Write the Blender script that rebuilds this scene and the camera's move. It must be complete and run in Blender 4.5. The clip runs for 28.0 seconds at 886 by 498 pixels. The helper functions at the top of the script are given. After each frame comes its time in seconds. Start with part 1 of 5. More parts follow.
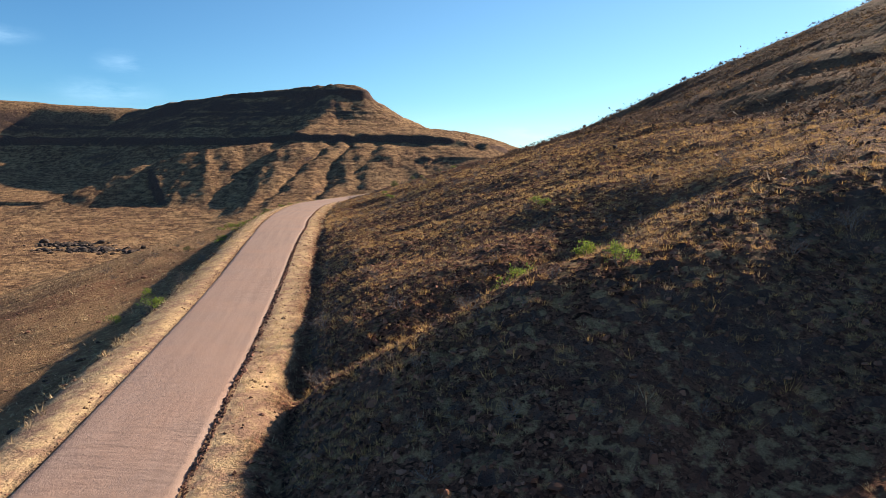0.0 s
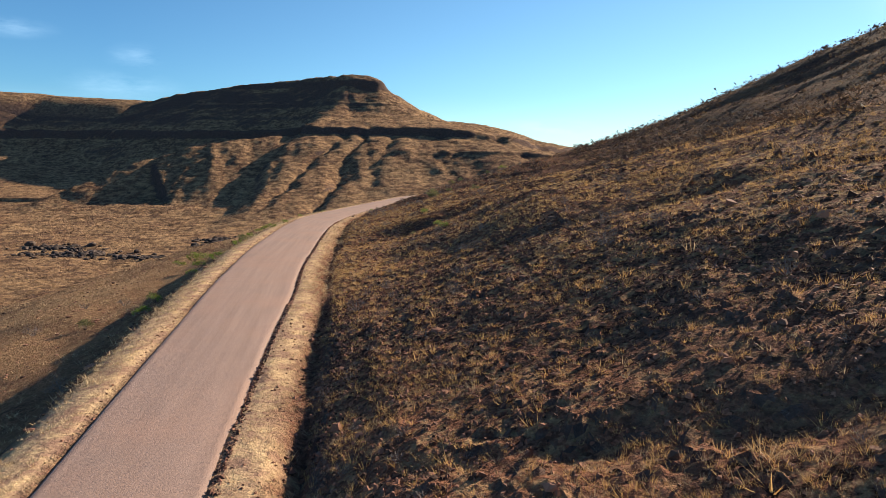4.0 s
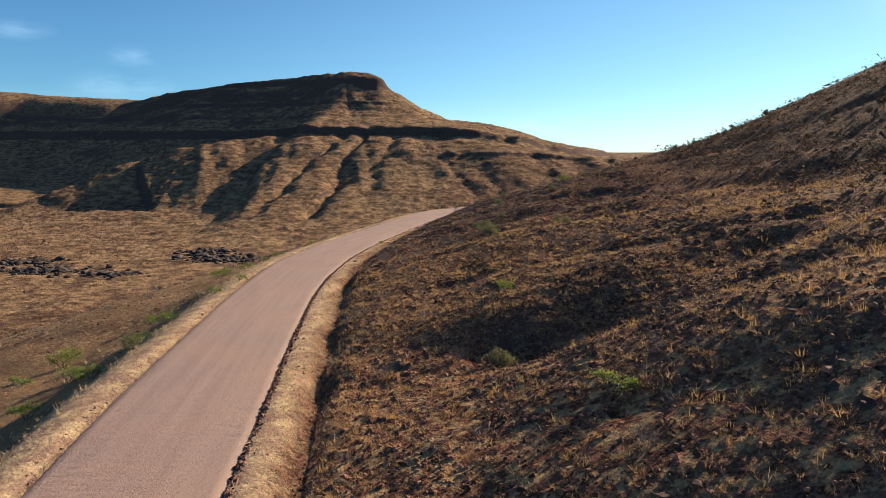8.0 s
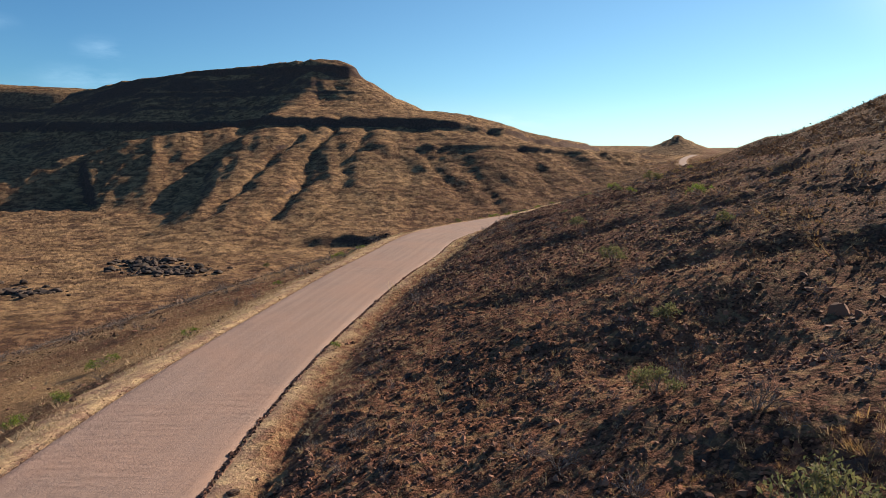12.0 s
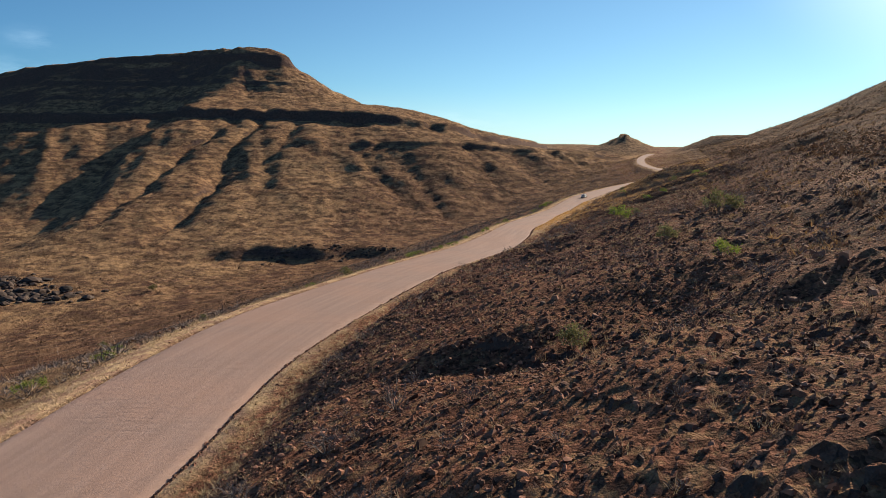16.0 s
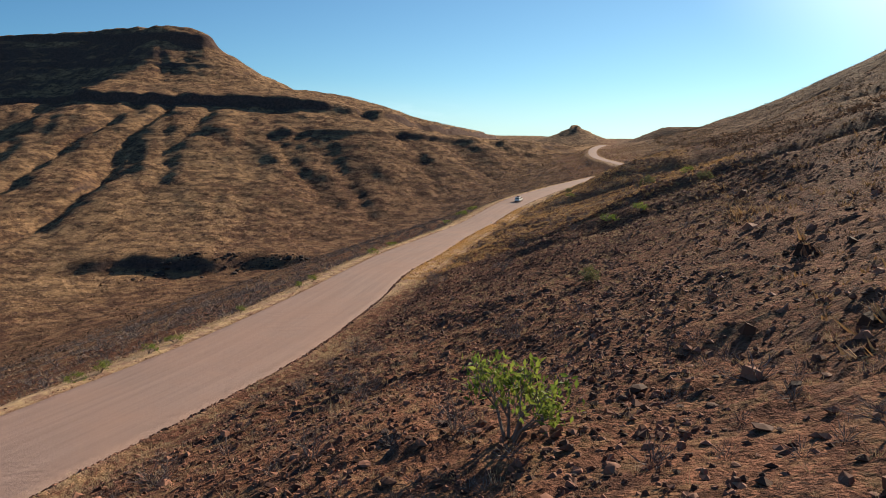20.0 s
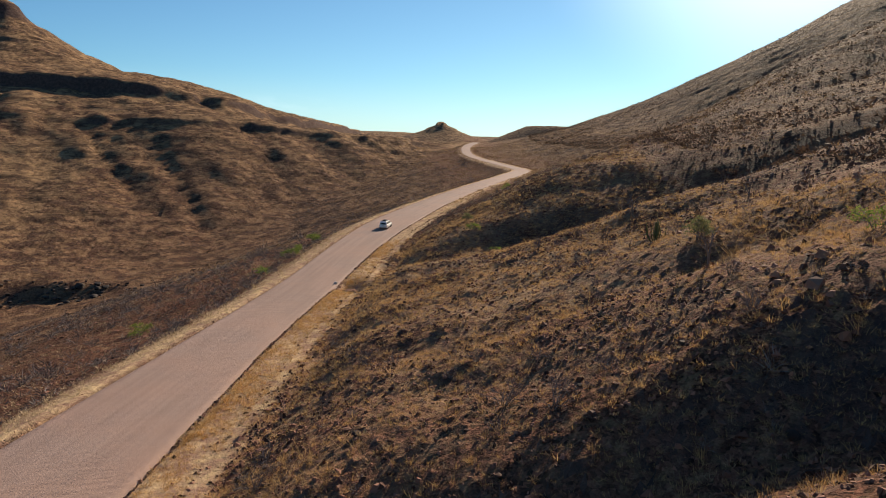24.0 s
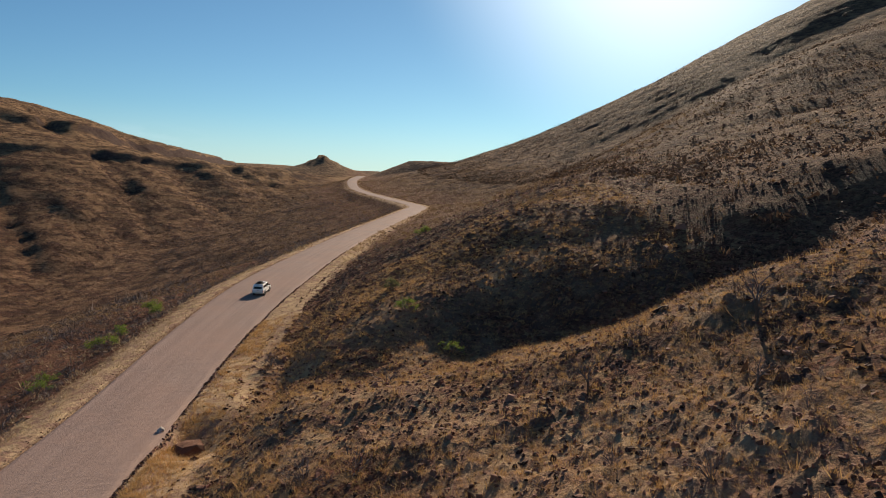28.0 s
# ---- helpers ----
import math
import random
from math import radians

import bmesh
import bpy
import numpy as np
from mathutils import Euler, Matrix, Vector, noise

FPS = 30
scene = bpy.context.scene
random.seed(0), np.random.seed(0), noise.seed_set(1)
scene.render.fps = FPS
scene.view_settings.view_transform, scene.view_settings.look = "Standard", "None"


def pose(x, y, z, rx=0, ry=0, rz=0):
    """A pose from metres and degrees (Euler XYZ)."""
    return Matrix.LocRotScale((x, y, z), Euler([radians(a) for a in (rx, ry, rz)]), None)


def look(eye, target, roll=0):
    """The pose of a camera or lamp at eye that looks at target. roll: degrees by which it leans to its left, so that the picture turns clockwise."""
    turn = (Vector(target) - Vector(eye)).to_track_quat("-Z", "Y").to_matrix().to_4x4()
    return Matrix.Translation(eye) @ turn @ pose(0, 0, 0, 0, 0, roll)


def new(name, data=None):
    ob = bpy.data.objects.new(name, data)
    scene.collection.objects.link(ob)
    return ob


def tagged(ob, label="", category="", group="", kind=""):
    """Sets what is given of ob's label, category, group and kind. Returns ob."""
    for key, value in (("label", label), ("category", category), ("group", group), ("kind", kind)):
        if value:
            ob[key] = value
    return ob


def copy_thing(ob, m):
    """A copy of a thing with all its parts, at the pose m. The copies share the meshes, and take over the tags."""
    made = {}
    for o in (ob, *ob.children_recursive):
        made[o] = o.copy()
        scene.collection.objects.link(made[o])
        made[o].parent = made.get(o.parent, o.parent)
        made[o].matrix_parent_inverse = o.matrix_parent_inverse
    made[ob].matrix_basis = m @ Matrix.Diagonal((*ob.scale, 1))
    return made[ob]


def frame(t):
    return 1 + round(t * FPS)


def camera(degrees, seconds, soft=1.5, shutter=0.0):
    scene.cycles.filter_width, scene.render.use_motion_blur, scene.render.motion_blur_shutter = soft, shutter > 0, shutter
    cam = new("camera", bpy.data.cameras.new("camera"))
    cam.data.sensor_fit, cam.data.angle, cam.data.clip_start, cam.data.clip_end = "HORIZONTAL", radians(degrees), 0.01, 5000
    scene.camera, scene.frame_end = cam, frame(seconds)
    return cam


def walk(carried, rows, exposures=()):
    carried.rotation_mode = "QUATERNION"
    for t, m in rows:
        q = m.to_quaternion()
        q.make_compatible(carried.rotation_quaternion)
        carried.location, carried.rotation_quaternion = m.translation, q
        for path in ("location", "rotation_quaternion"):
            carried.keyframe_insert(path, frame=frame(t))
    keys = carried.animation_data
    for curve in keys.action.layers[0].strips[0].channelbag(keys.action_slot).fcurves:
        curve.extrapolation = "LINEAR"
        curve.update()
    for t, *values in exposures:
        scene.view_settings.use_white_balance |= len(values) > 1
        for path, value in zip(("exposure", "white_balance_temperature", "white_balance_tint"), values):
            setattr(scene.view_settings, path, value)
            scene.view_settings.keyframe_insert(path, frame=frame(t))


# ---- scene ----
cam = camera(66.5, 28.0, 0.7)

PATH = [
    (0, (2.308, 4.209, 20.31), (2.308, 6.195, 20.073), 0.6),
    (0.5, (1.375, 12.752, 20.651), (1.365, 14.738, 20.415), 0.7),
    (1, (0.115, 21.989, 21.108), (0.093, 23.975, 20.872), 0.7),
    (1.5, (-1.588, 31.64, 21.412), (-1.611, 33.626, 21.174), 0.7),
    (2, (-3.321, 42.088, 21.591), (-3.346, 44.073, 21.35), 0.7),
    (2.5, (-4.927, 51.723, 21.796), (-4.954, 53.708, 21.553), 0.7),
    (3, (-6.643, 61.176, 22.185), (-6.674, 63.161, 21.936), 0.7),
    (3.5, (-8.276, 70.202, 22.511), (-8.311, 72.186, 22.256), 0.7),
    (4, (-9.899, 79.436, 22.653), (-9.936, 81.42, 22.397), 0.7),
    (4.5, (-11.337, 87.58, 23.02), (-11.373, 89.564, 22.764), 0.7),
    (6.5, (-16.765, 121.338, 24.016), (-16.803, 123.322, 23.765), 0.5),
    (7, (-18.415, 130.926, 24.381), (-18.451, 132.91, 24.127), 0.6),
    (7.5, (-20.119, 141.293, 24.536), (-20.151, 143.277, 24.284), 0.6),
    (8, (-21.621, 152.434, 24.855), (-21.655, 154.417, 24.599), 0.5),
    (8.5, (-23.38, 163.833, 24.956), (-23.412, 165.816, 24.697), 0.6),
    (9, (-25.056, 174.948, 25.158), (-25.084, 176.93, 24.894), 0.5),
    (9.5, (-26.413, 185.911, 25.239), (-26.439, 187.892, 24.969), 0.6),
    (10, (-27.247, 197.144, 25.282), (-27.278, 199.126, 25.011), 0.5),
    (10.5, (-28.042, 208.167, 25.296), (-28.076, 210.149, 25.023), 0.5),
    (11, (-28.694, 218.962, 25.425), (-28.713, 220.943, 25.151), 0.5),
    (11.5, (-28.839, 229.71, 25.372), (-28.844, 231.691, 25.095), 0.5),
    (12, (-29.292, 241.01, 25.167), (-29.25, 242.991, 24.893), 0.5),
    (12.5, (-28.987, 252.134, 25.144), (-28.905, 254.113, 24.868), 0.6),
    (13, (-28.093, 263.728, 24.892), (-27.971, 265.705, 24.618), 0.6),
    (13.5, (-26.516, 274.671, 24.722), (-26.377, 276.647, 24.448), 0.6),
    (15.5, (-17.7, 320.26, 25.834), (-17.517, 322.232, 25.555), 0.8),
    (16, (-15.248, 331.531, 25.725), (-15.051, 333.502, 25.445), 0.9),
    (16.5, (-12.307, 342.522, 25.459), (-12.093, 344.491, 25.18), 1.0),
    (17, (-9.14, 353.687, 25.251), (-8.898, 355.652, 24.972), 1.1),
    (17.5, (-5.536, 365.085, 25.257), (-5.266, 367.047, 24.975), 1.2),
    (18, (-1.305, 376.577, 25.117), (-1.011, 378.534, 24.833), 1.2),
    (18.5, (3.235, 387.168, 25.099), (3.548, 389.122, 24.81), 1.2),
    (19, (8.069, 397.85, 25.027), (8.395, 399.801, 24.731), 1.1),
    (19.5, (13.299, 408.366, 24.778), (13.63, 410.315, 24.48), 1.1),
    (20, (18.783, 418.757, 24.797), (19.114, 420.706, 24.495), 1.1),
    (20.5, (24.453, 429.266, 24.723), (24.779, 431.215, 24.419), 1.0),
    (22.5, (43.742, 475.814, 24.787), (44.062, 477.764, 24.477), 1.3),
    (23, (45.045, 486.462, 24.941), (45.469, 488.392, 24.629), 1.6),
    (23.5, (44.237, 495.486, 24.979), (44.806, 497.379, 24.673), 1.9),
    (24, (43.313, 505.601, 24.755), (44.022, 507.447, 24.452), 2.1),
    (24.5, (43.106, 513.624, 24.122), (43.921, 515.43, 23.847), 2.2),
    (25, (44.151, 518.467, 23.647), (45.027, 520.25, 23.412), 2.3),
    (25.5, (45.088, 524.029, 23.979), (46.013, 525.787, 23.748), 2.4),
    (26, (46.047, 531.978, 24.061), (47.025, 533.708, 23.832), 2.6),
    (26.5, (47.182, 539.895, 23.775), (48.21, 541.594, 23.537), 2.6),
    (27, (48.726, 543.694, 23.188), (49.78, 545.382, 22.99), 2.6),
    (27.5, (52.011, 545.948, 23.414), (53.055, 547.643, 23.227), 2.6),
    (28, (56.373, 550.205, 23.9), (57.397, 551.912, 23.712), 2.8),
]
walk(cam, [(t, look(eye, target, roll)) for t, eye, target, roll in PATH], [(0, 1.32), (10, 1.05), (20, 0.82), (24, 0.8), (28, 0.47)])

# ---- daylight: a clear late-afternoon sky and a low sun ahead of the road, over the hill ----
SUN_TURN, SUN_RISE = radians(47.5), radians(24.5)
world = bpy.data.worlds.new("sky")
scene.world = world
world.use_nodes = True
sky_nodes, sky_links = world.node_tree.nodes, world.node_tree.links
sky = sky_nodes.new("ShaderNodeTexSky")
sky.sky_type, sky.sun_disc = "NISHITA", False
sky.sun_elevation, sky.sun_rotation = SUN_RISE, SUN_TURN
sky.altitude, sky.air_density, sky.dust_density, sky.ozone_density = 1500, 1.0, 0.25, 1.6
tint = sky_nodes.new("ShaderNodeMix")
tint.data_type, tint.blend_type = "RGBA", "MULTIPLY"
tint.inputs[0].default_value, tint.inputs[7].default_value = 1.0, (0.70, 0.96, 1.06, 1)
sky_links.new(sky.outputs[0], tint.inputs[6])
# thin wisps of cloud
toward = sky_nodes.new("ShaderNodeTexCoord")
stretch = sky_nodes.new("ShaderNodeMapping")
stretch.inputs["Rotation"].default_value, stretch.inputs["Scale"].default_value = (0, radians(25), radians(20)), (9.0, 9.0, 34.0)
sky_links.new(toward.outputs["Generated"], stretch.inputs["Vector"])
wisp = sky_nodes.new("ShaderNodeTexNoise")
wisp.inputs["Scale"].default_value, wisp.inputs["Detail"].default_value, wisp.inputs["Roughness"].default_value = 1.3, 8, 0.62
sky_links.new(stretch.outputs[0], wisp.inputs["Vector"])
thin = sky_nodes.new("ShaderNodeMapRange")
thin.inputs[1].default_value, thin.inputs[2].default_value, thin.inputs[4].default_value = 0.42, 0.80, 0.20
sky_links.new(wisp.outputs[0], thin.inputs[0])
wisps = None
for middle, size in (((-0.419, 0.899, 0.130), (22, 22, 42)), ((-0.440, 0.893, 0.094), (11, 11, 40)), ((-0.540, 0.828, 0.155), (16, 16, 60)), ((0.13, 0.985, 0.050), (9, 9, 60))):
    off = sky_nodes.new("ShaderNodeVectorMath")
    off.operation = "SUBTRACT"
    off.inputs[1].default_value = middle
    sky_links.new(toward.outputs["Generated"], off.inputs[0])
    wide = sky_nodes.new("ShaderNodeVectorMath")
    wide.operation = "MULTIPLY"
    wide.inputs[1].default_value = size
    sky_links.new(off.outputs[0], wide.inputs[0])
    away = sky_nodes.new("ShaderNodeVectorMath")
    away.operation = "LENGTH"
    sky_links.new(wide.outputs[0], away.inputs[0])
    fade = sky_nodes.new("ShaderNodeMapRange")
    fade.interpolation_type = "SMOOTHSTEP"
    fade.inputs[1].default_value, fade.inputs[2].default_value, fade.inputs[3].default_value, fade.inputs[4].default_value = 0.0, 1.0, 1.0, 0.0
    sky_links.new(away.outputs["Value"], fade.inputs[0])
    if wisps is None:
        wisps = fade.outputs[0]
    else:
        both = sky_nodes.new("ShaderNodeMath")
        both.operation = "MAXIMUM"
        sky_links.new(wisps, both.inputs[0])
        sky_links.new(fade.outputs[0], both.inputs[1])
        wisps = both.outputs[0]
veil = sky_nodes.new("ShaderNodeMath")
veil.operation = "MULTIPLY"
sky_links.new(thin.outputs[0], veil.inputs[0])
sky_links.new(wisps, veil.inputs[1])
cloudy = sky_nodes.new("ShaderNodeMix")
cloudy.data_type = "RGBA"
sky_links.new(veil.outputs[0], cloudy.inputs[0])
sky_links.new(tint.outputs[2], cloudy.inputs[6])
cloudy.inputs[7].default_value = (15, 16, 17, 1)
# the bright ring round the sun
near_sun = sky_nodes.new("ShaderNodeVectorMath")
near_sun.operation = "DOT_PRODUCT"
near_sun.inputs[1].default_value = (math.sin(SUN_TURN) * math.cos(SUN_RISE), math.cos(SUN_TURN) * math.cos(SUN_RISE), math.sin(SUN_RISE))
sky_links.new(toward.outputs["Generated"], near_sun.inputs[0])
ring = sky_nodes.new("ShaderNodeMapRange")
ring.inputs[1].default_value, ring.inputs[2].default_value = 0.92, 1.0
sky_links.new(near_sun.outputs["Value"], ring.inputs[0])
soft_ring = sky_nodes.new("ShaderNodeMath")
soft_ring.operation, soft_ring.inputs[1].default_value = "POWER", 2.2
sky_links.new(ring.outputs[0], soft_ring.inputs[0])
bright = sky_nodes.new("ShaderNodeMix")
bright.data_type, bright.blend_type = "RGBA", "ADD"
bright.inputs[7].default_value = (14, 13.5, 12.5, 1)
sky_links.new(soft_ring.outputs[0], bright.inputs[0])
# dusty pale air along the horizon
tall = sky_nodes.new("ShaderNodeSeparateXYZ")
sky_links.new(toward.outputs["Generated"], tall.inputs[0])
low_air = sky_nodes.new("ShaderNodeMapRange")
low_air.interpolation_type = "SMOOTHSTEP"
low_air.inputs[1].default_value, low_air.inputs[2].default_value, low_air.inputs[3].default_value, low_air.inputs[4].default_value = 0.0, 0.10, 0.38, 0.0
sky_links.new(tall.outputs[2], low_air.inputs[0])
dusty = sky_nodes.new("ShaderNodeMix")
dusty.data_type = "RGBA"
dusty.inputs[7].default_value = (7.6, 9.4, 10.6, 1)
sky_links.new(low_air.outputs[0], dusty.inputs[0])
broad = sky_nodes.new("ShaderNodeMapRange")
broad.inputs[1].default_value, broad.inputs[2].default_value = 0.30, 0.97
sky_links.new(near_sun.outputs["Value"], broad.inputs[0])
cast = sky_nodes.new("ShaderNodeMix")
cast.data_type = "RGBA"
cast.inputs[6].default_value, cast.inputs[7].default_value = (0.68, 0.87, 1.0, 1), (1.16, 1.13, 1.08, 1)
sky_links.new(broad.outputs[0], cast.inputs[0])
deep = sky_nodes.new("ShaderNodeVectorMath")
deep.operation = "MULTIPLY"
sky_links.new(cloudy.outputs[2], deep.inputs[0])
sky_links.new(cast.outputs[2], deep.inputs[1])
sky_links.new(deep.outputs[0], dusty.inputs[6])
sky_links.new(dusty.outputs[2], bright.inputs[6])
sky_links.new(bright.outputs[2], sky_nodes["Background"].inputs[0])
sky_nodes["Background"].inputs[1].default_value = 0.055
sun_data = bpy.data.lights.new("sun", "SUN")
sun_data.energy, sun_data.angle, sun_data.color = 4.6, radians(0.53), (1.0, 0.84, 0.64)
sun = new("sun", sun_data)
sun.matrix_world = look((0, 0, 0), (-math.sin(SUN_TURN) * math.cos(SUN_RISE), -math.cos(SUN_TURN) * math.cos(SUN_RISE), -math.sin(SUN_RISE)))

# ---- materials ----
def shader(name, rough=0.9, spec=0.2):
    m = bpy.data.materials.new(name)
    m.use_nodes = True
    nodes, links = m.node_tree.nodes, m.node_tree.links
    b = nodes["Principled BSDF"]
    b.inputs["Roughness"].default_value = rough
    b.inputs["Specular IOR Level"].default_value = spec
    return m, nodes, links, b


def spot(nodes, links, scale, detail=4, rough=0.6, where=None, low=0.35, high=0.65):
    """A noise of that many cells a metre, stretched to 0..1 between low and high."""
    n = nodes.new("ShaderNodeTexNoise")
    n.inputs["Scale"].default_value, n.inputs["Detail"].default_value, n.inputs["Roughness"].default_value = scale, detail, rough
    links.new(where, n.inputs["Vector"])
    r = nodes.new("ShaderNodeMapRange")
    r.inputs[1].default_value, r.inputs[2].default_value = low, high
    links.new(n.outputs[0], r.inputs[0])
    return r.outputs[0]


def mix(nodes, links, fac, a, b, mode="MIX"):
    n = nodes.new("ShaderNodeMix")
    n.data_type, n.blend_type = "RGBA", mode
    for socket, v in ((n.inputs[0], fac), (n.inputs[6], a), (n.inputs[7], b)):
        if isinstance(v, (int, float)):
            socket.default_value = v
        elif isinstance(v, tuple):
            socket.default_value = (*v, 1)
        else:
            links.new(v, socket)
    return n.outputs[2]


def maths(nodes, links, op, a, b=0.0):
    n = nodes.new("ShaderNodeMath")
    n.operation = op
    for socket, v in ((n.inputs[0], a), (n.inputs[1], b)):
        if isinstance(v, (int, float)):
            socket.default_value = v
        else:
            links.new(v, socket)
    return n.outputs[0]


def bump(nodes, links, b, height, strength, distance):
    n = nodes.new("ShaderNodeBump")
    n.inputs["Strength"].default_value, n.inputs["Distance"].default_value = strength, distance
    links.new(height, n.inputs["Height"])
    links.new(n.outputs[0], b.inputs["Normal"])


def spread(nodes, links, fac, low, high):
    r = nodes.new("ShaderNodeMapRange")
    r.inputs[1].default_value, r.inputs[2].default_value = low, high
    links.new(fac, r.inputs[0])
    return r.outputs[0]


def cells(nodes, links, scale, where, out="Color"):
    n = nodes.new("ShaderNodeTexVoronoi")
    n.inputs["Scale"].default_value, n.inputs["Randomness"].default_value = scale, 1.0
    links.new(where, n.inputs["Vector"])
    return n.outputs[out], n.outputs["Distance"]


def ground_material():
    m, nodes, links, b = shader("stony_hillside", 0.95, 0.03)
    at = nodes.new("ShaderNodeNewGeometry").outputs["Position"]
    up = nodes.new("ShaderNodeSeparateXYZ")
    links.new(nodes["Geometry"].outputs["Normal"], up.inputs[0])
    wobble = nodes.new("ShaderNodeTexNoise")
    wobble.inputs["Scale"].default_value = 1.5
    links.new(at, wobble.inputs["Vector"])
    moved = nodes.new("ShaderNodeVectorMath")
    moved.operation = "MULTIPLY_ADD"
    moved.inputs[1].default_value = (0.5, 0.5, 0.5)
    links.new(wobble.outputs["Color"], moved.inputs[0])
    links.new(at, moved.inputs[2])
    broken = moved.outputs[0]
    # broken stone: every piece has its own shade
    piece, gap = cells(nodes, links, 3.2, broken)
    small, small_gap = cells(nodes, links, 7.0, broken)
    shade = nodes.new("ShaderNodeSeparateColor")
    links.new(piece, shade.inputs[0])
    shade2 = nodes.new("ShaderNodeSeparateColor")
    links.new(small, shade2.inputs[0])
    stone = mix(nodes, links, maths(nodes, links, "POWER", shade.outputs[0], 1.3), (0.024, 0.012, 0.009), (0.270, 0.122, 0.078))
    pebble = mix(nodes, links, maths(nodes, links, "POWER", shade2.outputs[0], 1.3), (0.030, 0.015, 0.011), (0.280, 0.130, 0.082))
    soil = mix(nodes, links, spot(nodes, links, 0.7, 5, 0.7, at, 0.42, 0.58), stone, pebble)
    red = spot(nodes, links, 0.06, 5, 0.65, at, 0.48, 0.66)
    soil = mix(nodes, links, maths(nodes, links, "MULTIPLY", red, 0.42), soil, (0.300, 0.142, 0.084))
    fine = spot(nodes, links, 5.0, 5, 0.75, at, 0.3, 0.7)
    grass = mix(nodes, links, fine, (0.280, 0.172, 0.088), (0.560, 0.370, 0.192))
    patch = spot(nodes, links, 0.035, 6, 0.65, at, 0.40, 0.60)
    clump = spot(nodes, links, 0.9, 4, 0.65, at, 0.50, 0.60)
    cover = maths(nodes, links, "MULTIPLY", clump, maths(nodes, links, "ADD", maths(nodes, links, "MULTIPLY", patch, 0.7), 0.3))
    zone = nodes.new("ShaderNodeAttribute")
    zone.attribute_name = "grassy"
    cover = maths(nodes, links, "MULTIPLY", cover, zone.outputs["Fac"])
    wide_open = maths(nodes, links, "MULTIPLY", spot(nodes, links, 0.012, 5, 0.6, at, 0.36, 0.58), maths(nodes, links, "GREATER_THAN", zone.outputs["Fac"], 0.95))
    cover = maths(nodes, links, "MAXIMUM", cover, maths(nodes, links, "MULTIPLY", wide_open, 0.6))
    look_c = mix(nodes, links, cover, soil, grass)
    rough_far = nodes.new("ShaderNodeAttribute")
    rough_far.attribute_name = "rugged"
    far = rough_far.outputs["Fac"]
    brush = maths(nodes, links, "MULTIPLY", spot(nodes, links, 0.25, 4, 0.68, at, 0.52, 0.60), maths(nodes, links, "ADD", maths(nodes, links, "MULTIPLY", far, 0.55), 0.25))
    look_c = mix(nodes, links, brush, look_c, (0.066, 0.042, 0.036))
    mottle = spot(nodes, links, 0.10, 6, 0.72, at, 0.44, 0.56)
    blotch = mix(nodes, links, mottle, (0.080, 0.052, 0.041), (0.42, 0.262, 0.138))
    open_ground = mix(nodes, links, zone.outputs["Fac"], mix(nodes, links, mottle, (0.055, 0.036, 0.028), (0.25, 0.152, 0.090)), blotch)
    look_c = mix(nodes, links, maths(nodes, links, "MULTIPLY", far, 0.55), look_c, open_ground)
    # ledges of bedrock that follow the level, and streaks of grass between them
    level = nodes.new("ShaderNodeMapping")
    level.inputs["Scale"].default_value = (0.030, 0.030, 0.30)
    links.new(at, level.inputs["Vector"])
    ledges = spot(nodes, links, 1.0, 7, 0.72, level.outputs[0], 0.50, 0.60)
    look_c = mix(nodes, links, maths(nodes, links, "MULTIPLY", maths(nodes, links, "MULTIPLY", ledges, far), 0.62), look_c, (0.065, 0.039, 0.028))
    rock = mix(nodes, links, spot(nodes, links, 0.35, 7, 0.75, at, 0.3, 0.7), (0.046, 0.033, 0.031), (0.160, 0.102, 0.082))
    steep = spread(nodes, links, up.outputs[2], 0.86, 0.74)
    look_c = mix(nodes, links, steep, look_c, rock)
    verge = nodes.new("ShaderNodeAttribute")
    verge.attribute_name = "verge"
    straw = mix(nodes, links, fine, (0.47, 0.312, 0.168), (0.63, 0.452, 0.255))
    straw = mix(nodes, links, spot(nodes, links, 0.5, 6, 0.75, at, 0.42, 0.60), (0.30, 0.180, 0.124), straw)
    look_c = mix(nodes, links, verge.outputs["Fac"], look_c, straw)
    links.new(look_c, b.inputs["Base Color"])
    rise = maths(nodes, links, "ADD", maths(nodes, links, "MULTIPLY", gap, maths(nodes, links, "MULTIPLY", spot(nodes, links, 0.45, 3, 0.6, at, 0.35, 0.65), -0.22)), maths(nodes, links, "MULTIPLY", small_gap, -0.06))
    rise = maths(nodes, links, "ADD", rise, maths(nodes, links, "MULTIPLY", spot(nodes, links, 1.6, 5, 0.68, at, 0.2, 0.8), 0.62))
    rise = maths(nodes, links, "ADD", rise, maths(nodes, links, "MULTIPLY", shade.outputs[1], 0.30))
    rise = maths(nodes, links, "ADD", rise, maths(nodes, links, "MULTIPLY", shade2.outputs[1], 0.16))
    crags = maths(nodes, links, "MULTIPLY", spot(nodes, links, 0.11, 6, 0.66, at, 0.2, 0.8), maths(nodes, links, "MULTIPLY", far, 4.6))
    rise = maths(nodes, links, "ADD", rise, crags)
    rise = maths(nodes, links, "MULTIPLY", rise, maths(nodes, links, "SUBTRACT", 1.0, maths(nodes, links, "MULTIPLY", verge.outputs["Fac"], 0.72)))
    bump(nodes, links, b, rise, 1.0, 0.55)
    return m


